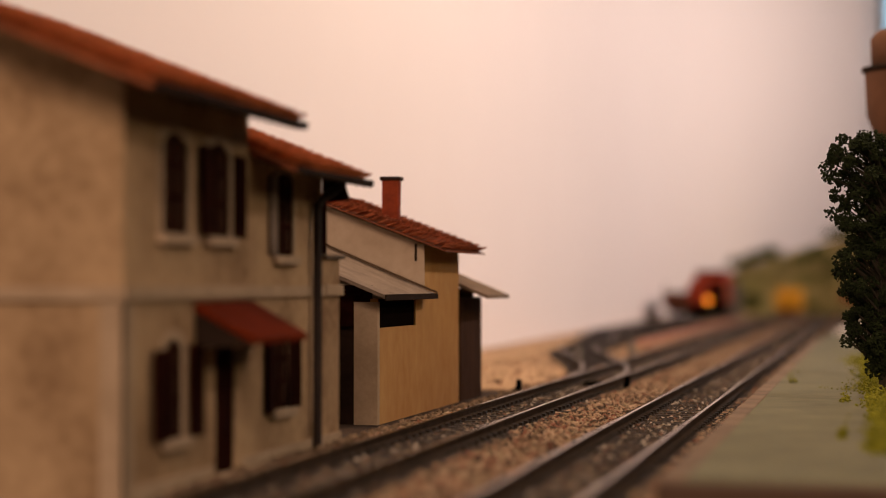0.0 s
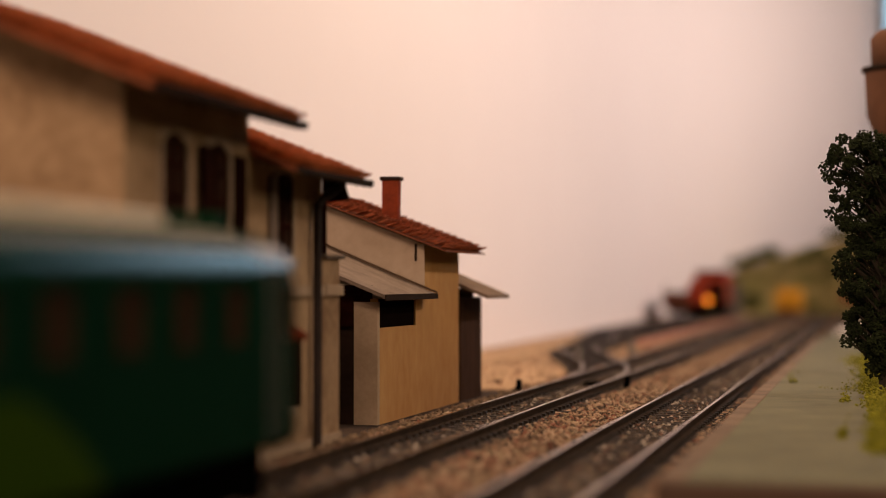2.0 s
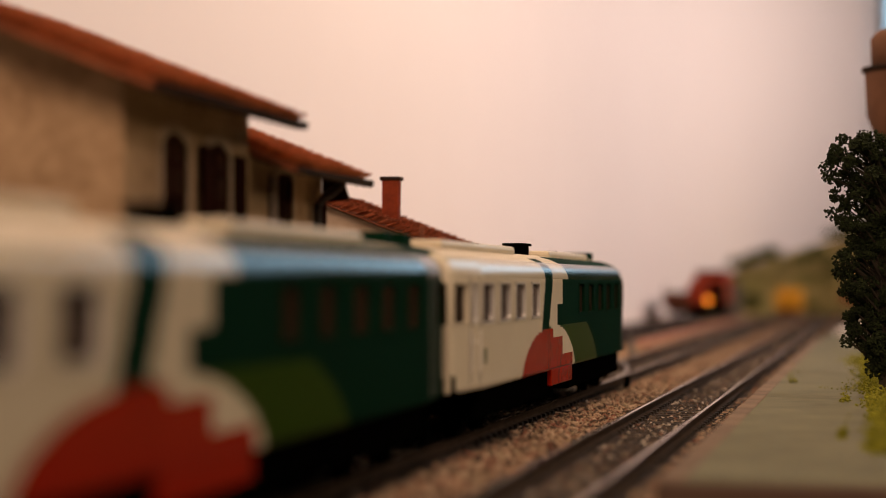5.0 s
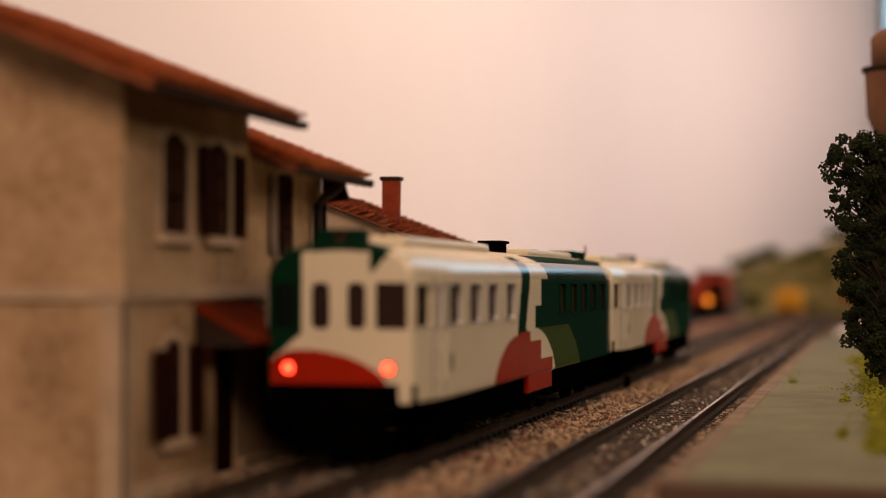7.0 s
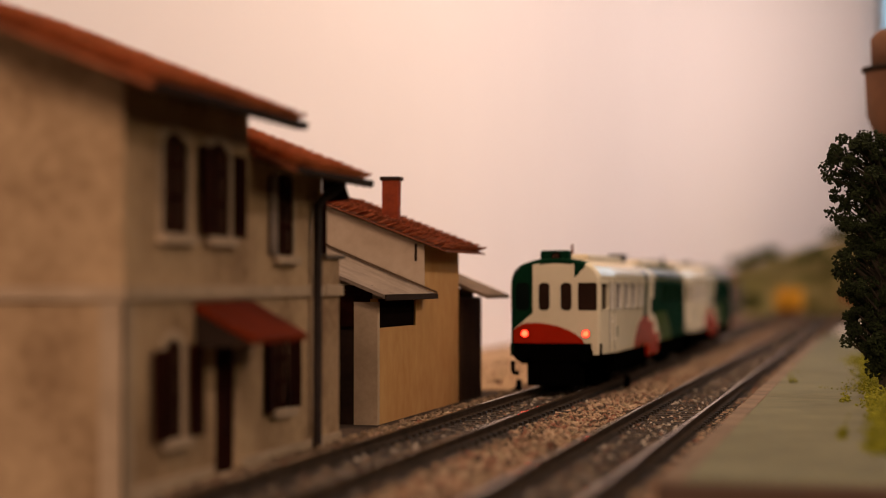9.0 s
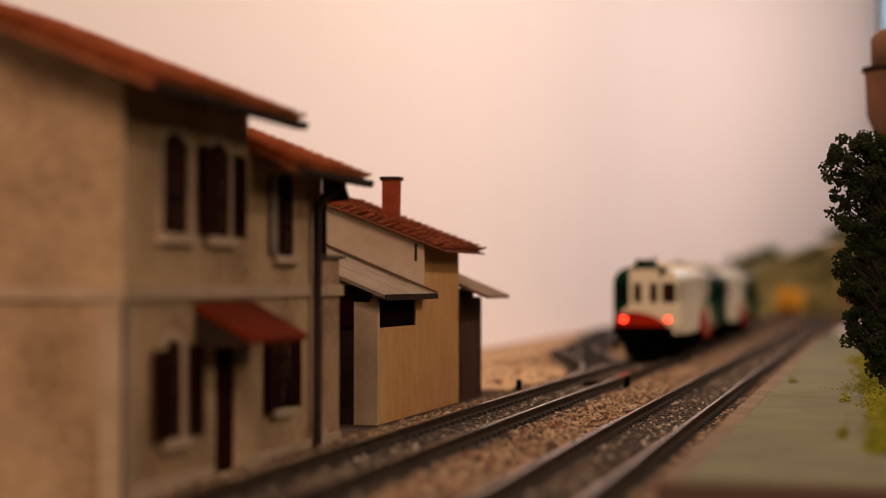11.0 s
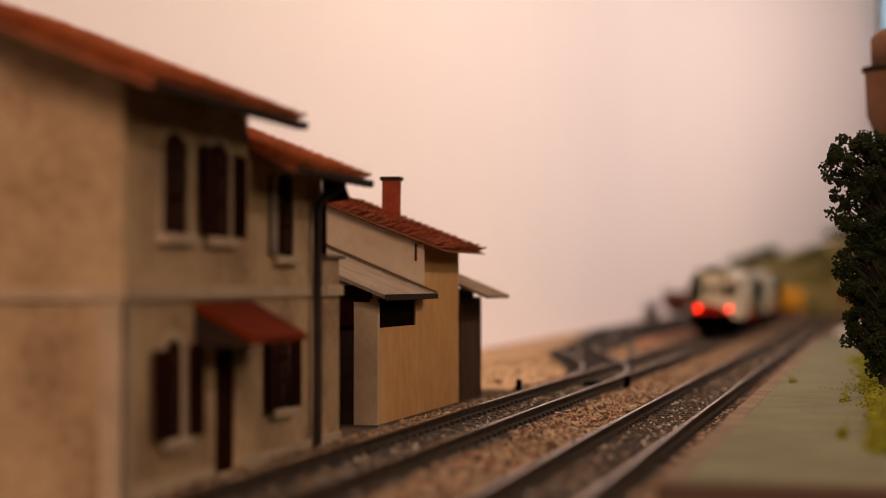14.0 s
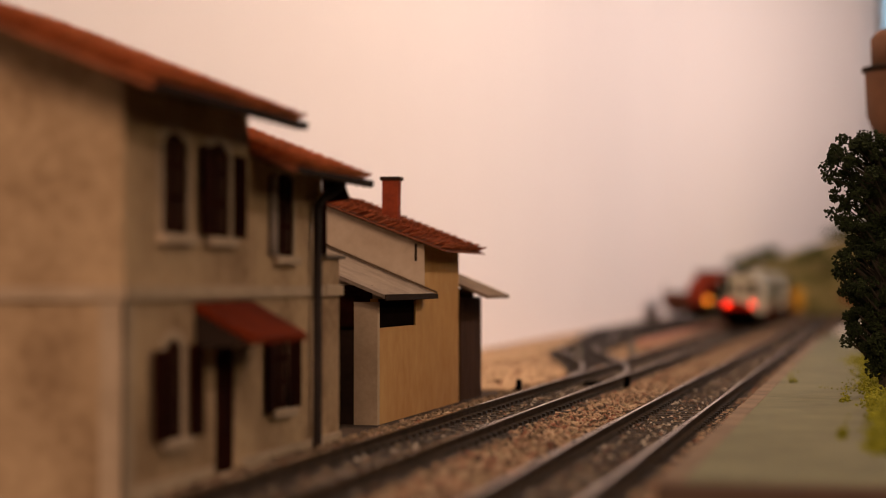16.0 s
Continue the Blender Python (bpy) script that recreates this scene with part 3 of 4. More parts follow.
def station():
    s = thing("station_building", (0, 0, 0), "two-storey station building with weathered plaster and tiled roof", "station")
    X = -25.0
    D = 2.4
    W1, W2, W3 = (338.5, 351.9, 42.4, 60.9), (363.4, 376.4, 42.4, 60.6), (339.6, 349.2, 5.6, 23.6)
    door = (368.5, 380.5, -3.2, 22.4)
    # main block
    bm = bmesh.new()
    pierced_wall(bm, X, 320, 389, GROUND, 68.9, [W1, W2, W3, door], D)
    part("track_wall", bm, PLASTER, s, "weathered beige plaster wall")
    bm = bmesh.new()
    ridge = -72.0
    zr = 68.8 + (X - ridge) * PITCH
    for y in (386.6, 320.0):
        bm = bmesh.new()
        prism(bm, [(X - D, GROUND), (X - D, 68.8 + D * PITCH), (ridge, zr), (2 * ridge - X, 68.8), (2 * ridge - X, GROUND)], "y", y, y + D)
        part("gable_wall", bm, PLASTER, s, "stained beige plaster gable wall")
    boxes("back_wall", [(2 * ridge - X, 2 * ridge - X + D, 322.4, 386.6, GROUND, 68)], PLASTER, s)
    # floor in near-black, the room's shade painted into it
    boxes("upper_floor", [(2 * ridge - X + D, X - D, 322.4, 386.6, 31, 33)], INSIDE_SHADE, s)
    roof = roof_slab(s, -15.0, 65.9, ridge, 308, 395, 0.9, "tiled roof of terracotta half-round tiles")
    tiled_slope(roof, -14.8, 65.9, 308.2, 394.8, 42, 23)
    # same rafters as the wing's, darker: the eave's shade is in the colour
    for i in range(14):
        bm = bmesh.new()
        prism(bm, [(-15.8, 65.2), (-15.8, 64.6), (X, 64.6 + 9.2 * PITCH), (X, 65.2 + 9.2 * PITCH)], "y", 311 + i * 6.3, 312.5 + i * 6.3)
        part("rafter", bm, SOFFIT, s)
    bm = bmesh.new()
    prism(bm, [(-15.6, 65.4), (-15.6, 64.9), (-14.8, 64.7), (-14.2, 65.1), (-14.2, 66.3), (-14.6, 66.3)], "y", 308, 395.2)
    part("gutter", bm, SOFFIT, s, "dark metal gutter")
    # wing
    W4 = (408.0, 420.4, 39.4, 57.0)
    W5 = (405.2, 417.6, 7.0, 22.3)
    bm = bmesh.new()
    pierced_wall(bm, X, 389, 444, GROUND, 59.7, [W4, W5], D)
    part("wing_wall", bm, PLASTER, s, "weathered beige plaster wing wall")
    bm = bmesh.new()
    rw = -58.0
    prism(bm, [(X - D, GROUND), (X - D, 59.6 + D * PITCH), (rw, 59.6 + (X - rw) * PITCH), (2 * rw - X, 59.6), (2 * rw - X, GROUND)], "y", 441.6, 444)
    part("wing_gable", bm, PLASTER, s)
    boxes("wing_back_wall", [(2 * rw - X, 2 * rw - X + D, 389, 441.6, GROUND, 58)], PLASTER, s)
    # near-black again: the wing's indoor shade is in the floor's colour
    boxes("wing_floor", [(2 * rw - X + D, X - D, 389, 441.6, 31, 33)], INSIDE_SHADE, s)
    roof = roof_slab(s, -15.0, 56.7, rw, 389.2, 449.4, 0.9, "tiled wing roof of terracotta half-round tiles")
    tiled_slope(roof, -14.8, 56.7, 389.4, 449.2, 30, 17)
    # lighter brown than the main block's, the light on them put into the colour
    for i in range(10):
        bm = bmesh.new()
        prism(bm, [(-15.8, 56.0), (-15.8, 55.5), (X, 55.5 + 9.2 * PITCH), (X, 56.0 + 9.2 * PITCH)], "y", 391 + i * 6.2, 392.3 + i * 6.2)
        part("rafter", bm, BARGE, s)
    bm = bmesh.new()
    prism(bm, [(-15.6, 56.2), (-15.6, 55.7), (-14.8, 55.5), (-14.2, 55.9), (-14.2, 57.1), (-14.6, 57.1)], "y", 389.4, 449.9)
    part("wing_gutter", bm, SOFFIT, s, "dark metal gutter")
    bm = bmesh.new()
    prism(bm, [(-25.6, 52.0), (-19.0, 52.6), (-20.8, 57.6), (-25.6, 58.6)], "y", 446.4, 447.2)
    part("bracket", bm, WOOD, s, "dark brown eaves bracket board")
    # string course and plinth
    boxes("string_course", [(X, X + 0.9, 319.2, 433, 30.6, 33.0), (X, X + 0.9, 436, 444, 30.6, 33.0), (-119, X + 0.9, 319.1, 320, 30.6, 33.0)], PLASTER_TRIM, s, 0.15)
    boxes("corner_band", [(X, X + 0.5, 319.5, 323.5, GROUND, 30.6), (-29, X + 0.5, 319.5, 320, GROUND, 30.6)], PLASTER_TRIM, s)
    boxes("plinth", [(X, X + 0.7, 324, 365.5, GROUND, -1.2), (X, X + 0.7, 383.5, 459, GROUND, -1.2)], PLASTER_TRIM, s, 0.15)
    # openings
    window(s, X, *W1)
    window(s, X, *W2)
    shutter("shutter", s, (X + 0.75, 363.4, 0), 6.2, 42.5, 59.4, 176)
    shutter("shutter", s, (X + 0.75, 378.2, 0), 5.4, 42.4, 58.6, 3)
    window(s, X, *W3)
    shutter("shutter", s, (X + 0.75, 339.6, 0), 7.4, 5.6, 21.8, 176)
    shutter("shutter", s, (X + 0.75, 352.4, 0), 5.6, 5.4, 22.2, 3)
    window(s, X, *W4, rise=0.6)
    shutter("shutter", s, (X + 0.5, 406.9, 0), 5.0, 39.4, 55.8, 178, "weathered grey-brown louvred shutter", GREYROOF)
    window(s, X, *W5, rise=0.6)
    shutter("shutter", s, (X + 0.75, 404.6, 0), 5.6, 6.6, 22.2, 177)
    shutter("shutter", s, (X + 0.75, 416.6, 0), 5.8, 6.8, 22.2, 4)
    d = thing("door", (0, 0, 0), "", "")
    d.parent = s
    for a in (368.6, 374.7):
        boxes("door_leaf", [(X - 0.9, X - 0.3, a, a + 5.7, -3.1, 22.2)], WOOD, d, 0.1, "dark wooden door leaf")
    for a in (369.6, 375.8):
        for z in (-1.5, 6.3, 14.2):
            boxes("door_panel", [(X - 0.3, X - 0.05, a, a + 3.6, z, z + 6.5)], WOOD, d, 0.15)
    boxes("doorstep", [(X, X + 3.0, 366, 383, GROUND, -3.0)], PLASTER_TRIM, s, 0.2)
    # canopy over the door
    c = thing("canopy", (0, 0, 0), "", "")
    c.parent = s
    bm = bmesh.new()
    prism(bm, [(X, 30.0), (-13.2, 23.4), (-13.2, 22.2), (X, 28.6)], "y", 356, 391.5)
    part("canopy_roof", bm, REDROOF, c, "red sloping sheet canopy roof")
    for y in (356.5, 390.3):
        bm = bmesh.new()
        prism(bm, [(X, 28.4), (-13.6, 22.0), (X, 21.5)], "y", y, y + 0.6)
        part("canopy_bracket", bm, SOFFIT, c)
    # downpipe with its swan neck
    bm = bmesh.new()
    run = [(-20.4, 445.5, 56.2), (-21.5, 442.5, 54.6), (-22.9, 437.0, 52.4), (-23.3, 434.5, 50.5), (-23.3, 434.5, -3.5)]
    for a, b in zip(run, run[1:]):
        tube(bm, a, b, 1.0, n=10)
    part("downpipe", bm, PIPE, s, "dark metal downpipe")
    # low end wall with its cap
    p = thing("end_wall", (-25, 451.5, GROUND), "low plastered end wall with a stone cap", "wall")
    boxes("shaft", [(-2.4, 0.2, -7.4, 7.4, 0, 43.2)], PLASTER, p, 0.2)
    boxes("band", [(0.2, 1.1, -7.0, 8.2, 34.6, 37.2)], PLASTER_TRIM, p, 0.2)
    boxes("cap", [(-2.8, 1.2, -7.4, 9.6, 43.2, 44.2)], COPING, p, 0.2)
    q = thing("side_shutter", (-26.0, 449.0, 0), "dark red wooden shutter at the wing's end", "shutter")
    boxes("leaf", [(-1.2, 0.6, 0, 1.0, 40.2, 53.0)], WOOD, q, 0.15)


station()


def shed():
    s = thing("goods_shed", (0, 0, 0), "ochre goods shed with tiled roof and brick chimney", "shed")
    X = -30.0
    D = 2.0
    bm = bmesh.new()
    pierced_wall(bm, X, 517, 572.6, GROUND, 29.4, [(517.8, 562.0, 21.6, 29.3)], D)
    part("lean_to_wall", bm, OCHRE, s, "ochre plaster wall of the lean-to")
    bm = bmesh.new()
    pierced_wall(bm, X, 572.6, 622.8, GROUND, 45.2, [], D)
    part("side_wall", bm, OCHRE, s, "streaked ochre plaster wall")
    bm = bmesh.new()
    ridge = -66.0
    for y in (572.6, 620.8):
        bm = bmesh.new()
        prism(bm, [(X - D, GROUND), (X - D, 45.2 + D * PITCH), (ridge, 45.2 + (X - ridge) * PITCH), (2 * ridge - X, 45.2), (2 * ridge - X, GROUND)], "y", y, y + D)
        part("gable_wall", bm, CARD, s, "smooth cream gable wall")
    boxes("corner_strip", [(X - 3.0, X + 0.3, 572.1, 572.6, 30, 44.8)], CARD, s)
    boxes("gable_vent", [(X - 2.6, X - 1.9, 571.9, 572.6, 40.0, 45.0)], SOFFIT, s)
    boxes("gable_batten", [(-60, -34, 572.1, 572.6, 34.0, 34.6)], CARD, s)
    boxes("back_wall", [(2 * ridge - X, 2 * ridge - X + D, 574.6, 620.8, GROUND, 44)], OCHRE, s)
    roof = roof_slab(s, -22.4, 42.9, ridge, 568, 627, 0.4, "tiled roof of dull reddish half-round tiles", bed=OLD_TILE_BED)
    tiled_slope(roof, -22.2, 42.9, 568.2, 626.8, 30, 18, tile=OLD_TILE_ME, joined=OLD_TILE_JOINED)
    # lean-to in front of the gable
    # a flat sheet closes the hatch; its near-black stands in for shade inside
    boxes("dark_hatch", [(X - 1.2, X - 0.5, 517.8, 562.0, 21.6, 29.3)], INSIDE_SHADE, s, 0, "near-black sheet in the hatch under the eaves, painted as the shade inside")
    boxes("front_pier", [(-36.4, X + 0.1, 516.6, 519.0, GROUND, 28.6)], PLASTER_TRIM, s, 0.1, "rough white front pier")
    boxes("front_lintel", [(-60, X - D, 518.0, 519.5, 22.0, 33.0)], WOOD, s, 0, "dark brown boarding under the lean-to roof")
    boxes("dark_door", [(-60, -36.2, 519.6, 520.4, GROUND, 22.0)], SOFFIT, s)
    boxes("inner_wall", [(-62, -60, 519, 572, GROUND, 38)], INSIDE_SHADE, s)
    bm = bmesh.new()
    prism(bm, [(-26.0, 30.4), (-60, 30.4 + 34 * 0.42), (-60, 29.4 + 34 * 0.42), (-26.0, 29.4)], "y", 509, 572.0)
    part("lean_to_roof", bm, GREYROOF, s, "pale grey boarded lean-to roof")
    for y in (518.0, 540.5):
        bm = bmesh.new()
        prism(bm, [(-26.4, 30.5), (-58, 30.5 + 31.6 * 0.42), (-58, 30.2 + 31.6 * 0.42), (-26.4, 30.2)], "y", y, y + 0.25)
        part("roof_seam", bm, SOFFIT, s)
    boxes("fascia", [(-26.1, -25.6, 509, 572.2, 29.0, 30.6)], SOFFIT, s)
    # chimney
    c = thing("chimney", (-45.0, 594, 50), "", "")
    c.parent = s
    bm = bmesh.new()
    prism(bm, [(-2.5, -4.0), (2.3, -4.0), (2.7, 14.6), (-2.3, 14.6)], "y", -1.9, 1.9)
    part("shaft", bm, BRICK, c, "dark red brick chimney shaft")
    boxes("cap", [(-3.0, 3.4, -2.5, 2.5, 14.6, 15.8)], SOFFIT, c, 0.3)
    boxes("chimney_flashing", [(-3.1, 3.1, -2.5, 2.5, -1.0, 2.6)], SOFFIT, c, 0.3, "dark flashing round the chimney's foot")
    # dark joint strips on the gable, under the tiles and above the lean-to
    for name, x0, z0, grade, x1, h in (("barge_strip", -27.5, 43.9, PITCH, -64, 0.5), ("flashing", -25.8, 30.5, 0.42, -60, 0.6)):
        bm = bmesh.new()
        prism(bm, [(x0, z0), (x1, z0 + (x0 - x1) * grade), (x1, z0 + (x0 - x1) * grade + h), (x0, z0 + h)], "y", 571.4, 572.0)
        part(name, bm, BARGE, s)


shed()


def hut():
    h = thing("wooden_hut", (0, 0, 0), "small dark brown wooden hut with a brownish pitched roof", "hut")
    boxes("side_wall", [(-33, -30.6, 627, 662, GROUND, 29)], HUT_WOOD, h, 0.1)
    boxes("front_wall", [(-62, -33, 627, 629, GROUND, 32)], HUT_WOOD, h)
    boxes("end_wall", [(-62, -33, 660, 662, GROUND, 32)], HUT_WOOD, h)
    for i in range(8):
        boxes("plank", [(-30.6, -30.2, 627.4 + i * 4.3, 631.2 + i * 4.3, GROUND, 28.6)], HUT_WOOD, h, 0.1)
    bm = bmesh.new()
    prism(bm, [(-21.0, 29.6), (-46, 29.6 + 25 * 0.42), (-71, 29.6), (-71, 28.6), (-46, 28.6 + 25 * 0.42), (-21.0, 28.6)], "y", 624, 663)
    part("roof", bm, HUT_ROOF, h, "brownish grey board roof")


hut()


# ---- the railcars ----
LENGTH = 284.0
GAP = 8.0
CAB = [(1.4, 11.2), (LENGTH - 11.2, LENGTH - 1.4)]
SIDE_WINDOWS = CAB[:1] + [(14.4, 18.4), (22, 34.5), (42, 55), (62, 75), (84.5, 96), (164, 175), (184, 195), (204.5, 216), (223.5, 234.5), (243, 254)] + CAB[1:]
WZ0, WZ1 = 24.8, 33.8
END_WINDOWS = [(-12.9, -8.2), (-5.5, -1.7), (1.5, 5.3), (7.0, 13.3)]
C_CREAM, C_GREEN, C_LIME, C_RED = range(4)


def side_paint(s, z, x=1.0):
    if s < 7 and (x < 0 or z > 40.2) and x < 10.5:
        return C_GREEN
    if z > 39.6 and (s < 145 or abs(x) < 8.5):
        return C_CREAM
    # red shape with a stepped front edge
    if 70 < s <= 106 and z < 8 + 13.6 * math.sqrt(max(0.0, 1 - ((s - 106) / 36) ** 2)):
        return C_RED
    if 106 < s < 152 and z < (21.6 if s < 118 else 19.4 if s < 134 else 14.8):
        return C_RED
    # slanting dark green stripe
    if z > 21 and 100 + (z - 22) * 0.45 < s < 111 + (z - 22) * 0.55:
        return C_GREEN
    if s < 111:
        return C_CREAM
    if z > 35:
        return C_CREAM if s < 145 else C_GREEN
    if z > 28:
        return C_CREAM if s < 134 else C_GREEN
    if z > 22.3:
        return C_CREAM if s < 125 else C_GREEN
    if math.hypot((s - 122) / 37, (z - 6) / 16.5) < 1:
        return C_CREAM
    if math.hypot((s - 122) / 82, (z - 6) / 23) < 1:
        return C_LIME
    return C_GREEN


def end_paint(x, z):
    reach = (x + 8) / (17.2 if x > -8 else 7.5)
    if x < 9.6 and z < 14.6 + 6.5 * max(0.0, 1 - reach * reach) ** 0.65:
        return C_RED
    if x < -7.2 and z > 24.2 + (x + 7.2) * 0.86:
        return C_GREEN
    if z > 39.5 and x < 9.5:
        return C_GREEN
    if x > 5.9 and z > 35.0 + (x - 5.9) * 1.08:
        return C_GREEN
    return C_CREAM


def half_profile():
    """The right half of the body's section from the skirt up to the middle of the roof."""
    side = [(16.2, 11.0)] + [(16.5, z) for z in (*[11.6 + 0.6 * k for k in range(22)], WZ0, 26.5, 28.0, 29.5, 31.0, 32.4, WZ1)]
    top = [(16.45, 34.6), (16.25, 35.6), (15.8, 36.7), (15.0, 37.8), (13.6, 38.9), (11.4, 39.9), (8.0, 40.8), (4.0, 41.4)]
    return side + top


def taper(s):
    d = min(s, LENGTH - s)
    k = min(1.0, d / 24.0)
    w = 0.865 + 0.135 * k
    if d < 3.0:
        w -= 0.055 * (1 - math.sqrt(max(0.0, 1 - (1 - d / 3.0) ** 2)))
    return w


def railcar_body():
    right = half_profile()
    prof = right + [(0.0, 41.6)] + [(-x, z) for x, z in right[::-1]]
    ss = {0.0, 0.15, 0.5, 1.0, 1.8, 3.0, LENGTH - 3, LENGTH - 1.8, LENGTH - 1, LENGTH - 0.5, LENGTH - 0.15, LENGTH}
    for a, b in SIDE_WINDOWS:
        ss |= {a, b}
    for i in range(int(LENGTH / 0.5)):
        v = 0.5 * (i + 1)
        if (68 < v < 185 or i % 3 == 2) and all(abs(v - o) > 0.3 for o in ss):
            ss.add(v)
    ss = sorted(ss)
    bm = bmesh.new()
    grid = [[bm.verts.new((x * taper(s), s, z - (0.5 * (1 - min(s, LENGTH - s) / 2.0) ** 2 if min(s, LENGTH - s) < 2 and z > 30 else 0))) for x, z in prof] for s in ss]
    n = len(prof)
    for i in range(len(ss) - 1):
        sm = (ss[i] + ss[i + 1]) / 2
        glazed = any(a <= sm <= b for a, b in SIDE_WINDOWS)
        for j in range(n - 1):
            zm = (prof[j][1] + prof[j + 1][1]) / 2
            if glazed and WZ0 < zm < WZ1:
                continue
            f = bm.faces.new((grid[i][j], grid[i][j + 1], grid[i + 1][j + 1], grid[i + 1][j]))
            paint = side_paint(sm, zm, (prof[j][0] + prof[j + 1][0]) / 2)
            f.material_index = {C_CREAM: 4, C_GREEN: 5}.get(paint, paint) if 34.6 < zm < 38.9 else paint  # the roof shoulders are varnished
            f.smooth = zm > WZ1 or sm < 3.5
    # ends
    w0 = taper(0.0)
    edge = 16.5 * w0
    xs = sorted({-edge, edge, *[a for q in END_WINDOWS for a in q], *[k * 0.25 for k in range(-56, 57) if all(abs(k * 0.25 - a) > 0.08 for q in END_WINDOWS for a in q)]})
    xs = [x for x in xs if -edge <= x <= edge]

    def top(x):
        pr = [(px * w0, pz - 0.5) for px, pz in right if pz >= WZ1] + [(0.0, 41.1)]
        ax = abs(x)
        for (xa, za), (xb, zb) in zip(pr, pr[1:]):
            if xb <= ax <= xa:
                return za + (zb - za) * (xa - ax) / max(1e-6, xa - xb)
        return WZ1
    levels = [11.0, 12.2, 13.4] + [14.6 + 0.2 * k for k in range(50)] + [WZ0, 26.5, 28, 29.5, 31, 32.4, WZ1]
    for y, sign in ((0.0, 1), (LENGTH, -1)):
        for xa, xb in zip(xs, xs[1:]):
            xm = (xa + xb) / 2
            col = sorted(z for z in levels if z >= (14.6 if xm < 11.4 else 11.0))
            for za, zb in zip(col, col[1:]):
                zm = (za + zb) / 2
                if WZ0 < zm < WZ1 and any(a <= xm <= b for a, b in END_WINDOWS):
                    continue
                quad(bm, [(xa, y, za), (xb, y, za), (xb, y, zb), (xa, y, zb)], end_paint(xm, zm) if sign > 0 else C_GREEN)
            ta, tb = top(xa), top(xb)
            m = 16
            for k in range(m):
                qa, qb = WZ1 + (ta - WZ1) * k / m, WZ1 + (ta - WZ1) * (k + 1) / m
                ra, rb = WZ1 + (tb - WZ1) * k / m, WZ1 + (tb - WZ1) * (k + 1) / m
                if max(qb - qa, rb - ra) > 1e-4:
                    quad(bm, [(xa, y, qa), (xb, y, ra), (xb, y, rb), (xa, y, qb)], end_paint(xm, (qa + rb) / 2) if sign > 0 else C_GREEN)
    bmesh.ops.remove_doubles(bm, verts=bm.verts, dist=0.01)
    return bm


def ring(bm, pts, inset, depth, out, r=1.1):
    """A thin frame that turns a four-cornered opening into one with rounded corners; out is the way it faces."""
    o, a, u, v = Vector(out), Vector(pts[0]), Vector(pts[1]) - Vector(pts[0]), Vector(pts[3]) - Vector(pts[0])
    w, h = u.length, v.length
    u, v = u / w, v / h
    n = 5
    inner, outer = [], []
    for cx, cy, t0 in ((w - inset - r, h - inset - r, 0), (inset + r, h - inset - r, 90), (inset + r, inset + r, 180), (w - inset - r, inset + r, 270)):
        for k in range(n + 1):
            t = radians(t0 + 90 * k / n)
            inner.append((cx + r * math.cos(t), cy + r * math.sin(t)))
            f = max(abs(math.cos(t)), abs(math.sin(t)))
            ex, ey = (w if cx > w / 2 else 0), (h if cy > h / 2 else 0)
            ox = ex if abs(math.cos(t)) >= f - 1e-6 or 0 < k < n else cx
            oy = ey if abs(math.sin(t)) >= f - 1e-6 or 0 < k < n else cy
            outer.append((ox, oy))

    def at(p, d):
        return a + u * p[0] + v * p[1] + o * d
    for i in range(len(inner)):
        j = (i + 1) % len(inner)
        if outer[i] == outer[j]:
            bm.faces.new([bm.verts.new(q) for q in (at(outer[i], depth), at(inner[j], depth), at(inner[i], depth))])
        else:
            quad(bm, [at(outer[i], depth), at(outer[j], depth), at(inner[j], depth), at(inner[i], depth)])
        quad(bm, [at(inner[i], depth), at(inner[j], depth), at(inner[j], -0.6), at(inner[i], -0.6)])


def bogie(parent, y):
    b = thing("bogie", (0, y, 0), "", "")
    b.parent = parent
    bm = bmesh.new()
    for s in (-1, 1):
        prism(bm, [(-18, 5.5), (-15, 8.0), (-5, 6.0), (5, 6.0), (15, 8.0), (18, 5.5), (15, 4.0), (4, 3.0), (-4, 3.0), (-15, 4.0)], "x", s * 11.5 - 0.8, s * 11.5 + 0.8)
        for w in (-14, 14):
            box(bm, s * 12.4 - 0.9, s * 12.4 + 0.9, w - 2.2, w + 2.2, 3.6, 7.6, 0.3)
    box(bm, -11, 11, -3, 3, 5, 10, 0.3)
    part("bogie_frame", bm, BLACK, b, "black bogie side frame")
    sets = []
    for w in (-14, 14):
        bm = bmesh.new()
        tube(bm, (-9.2, 0, 0), (9.2, 0, 0), 1.0, n=8)
        for s in (-1, 1):
            tube(bm, (s * 7.4, 0, 0), (s * 9.6, 0, 0), 5.1, n=20)
            tube(bm, (s * 7.0, 0, 0), (s * 7.4, 0, 0), 5.7, n=20)
            for k in range(5):
                a = k * 2 * math.pi / 5
                box(bm, s * 9.6, s * 9.8, 2.6 * math.cos(a) - 0.6, 2.6 * math.cos(a) + 0.6, 2.6 * math.sin(a) - 0.6, 2.6 * math.sin(a) + 0.6)
        ob = part("wheelset", bm, BLACK, b, "", (0, w, 5.1))
        sets.append(ob)
    return b


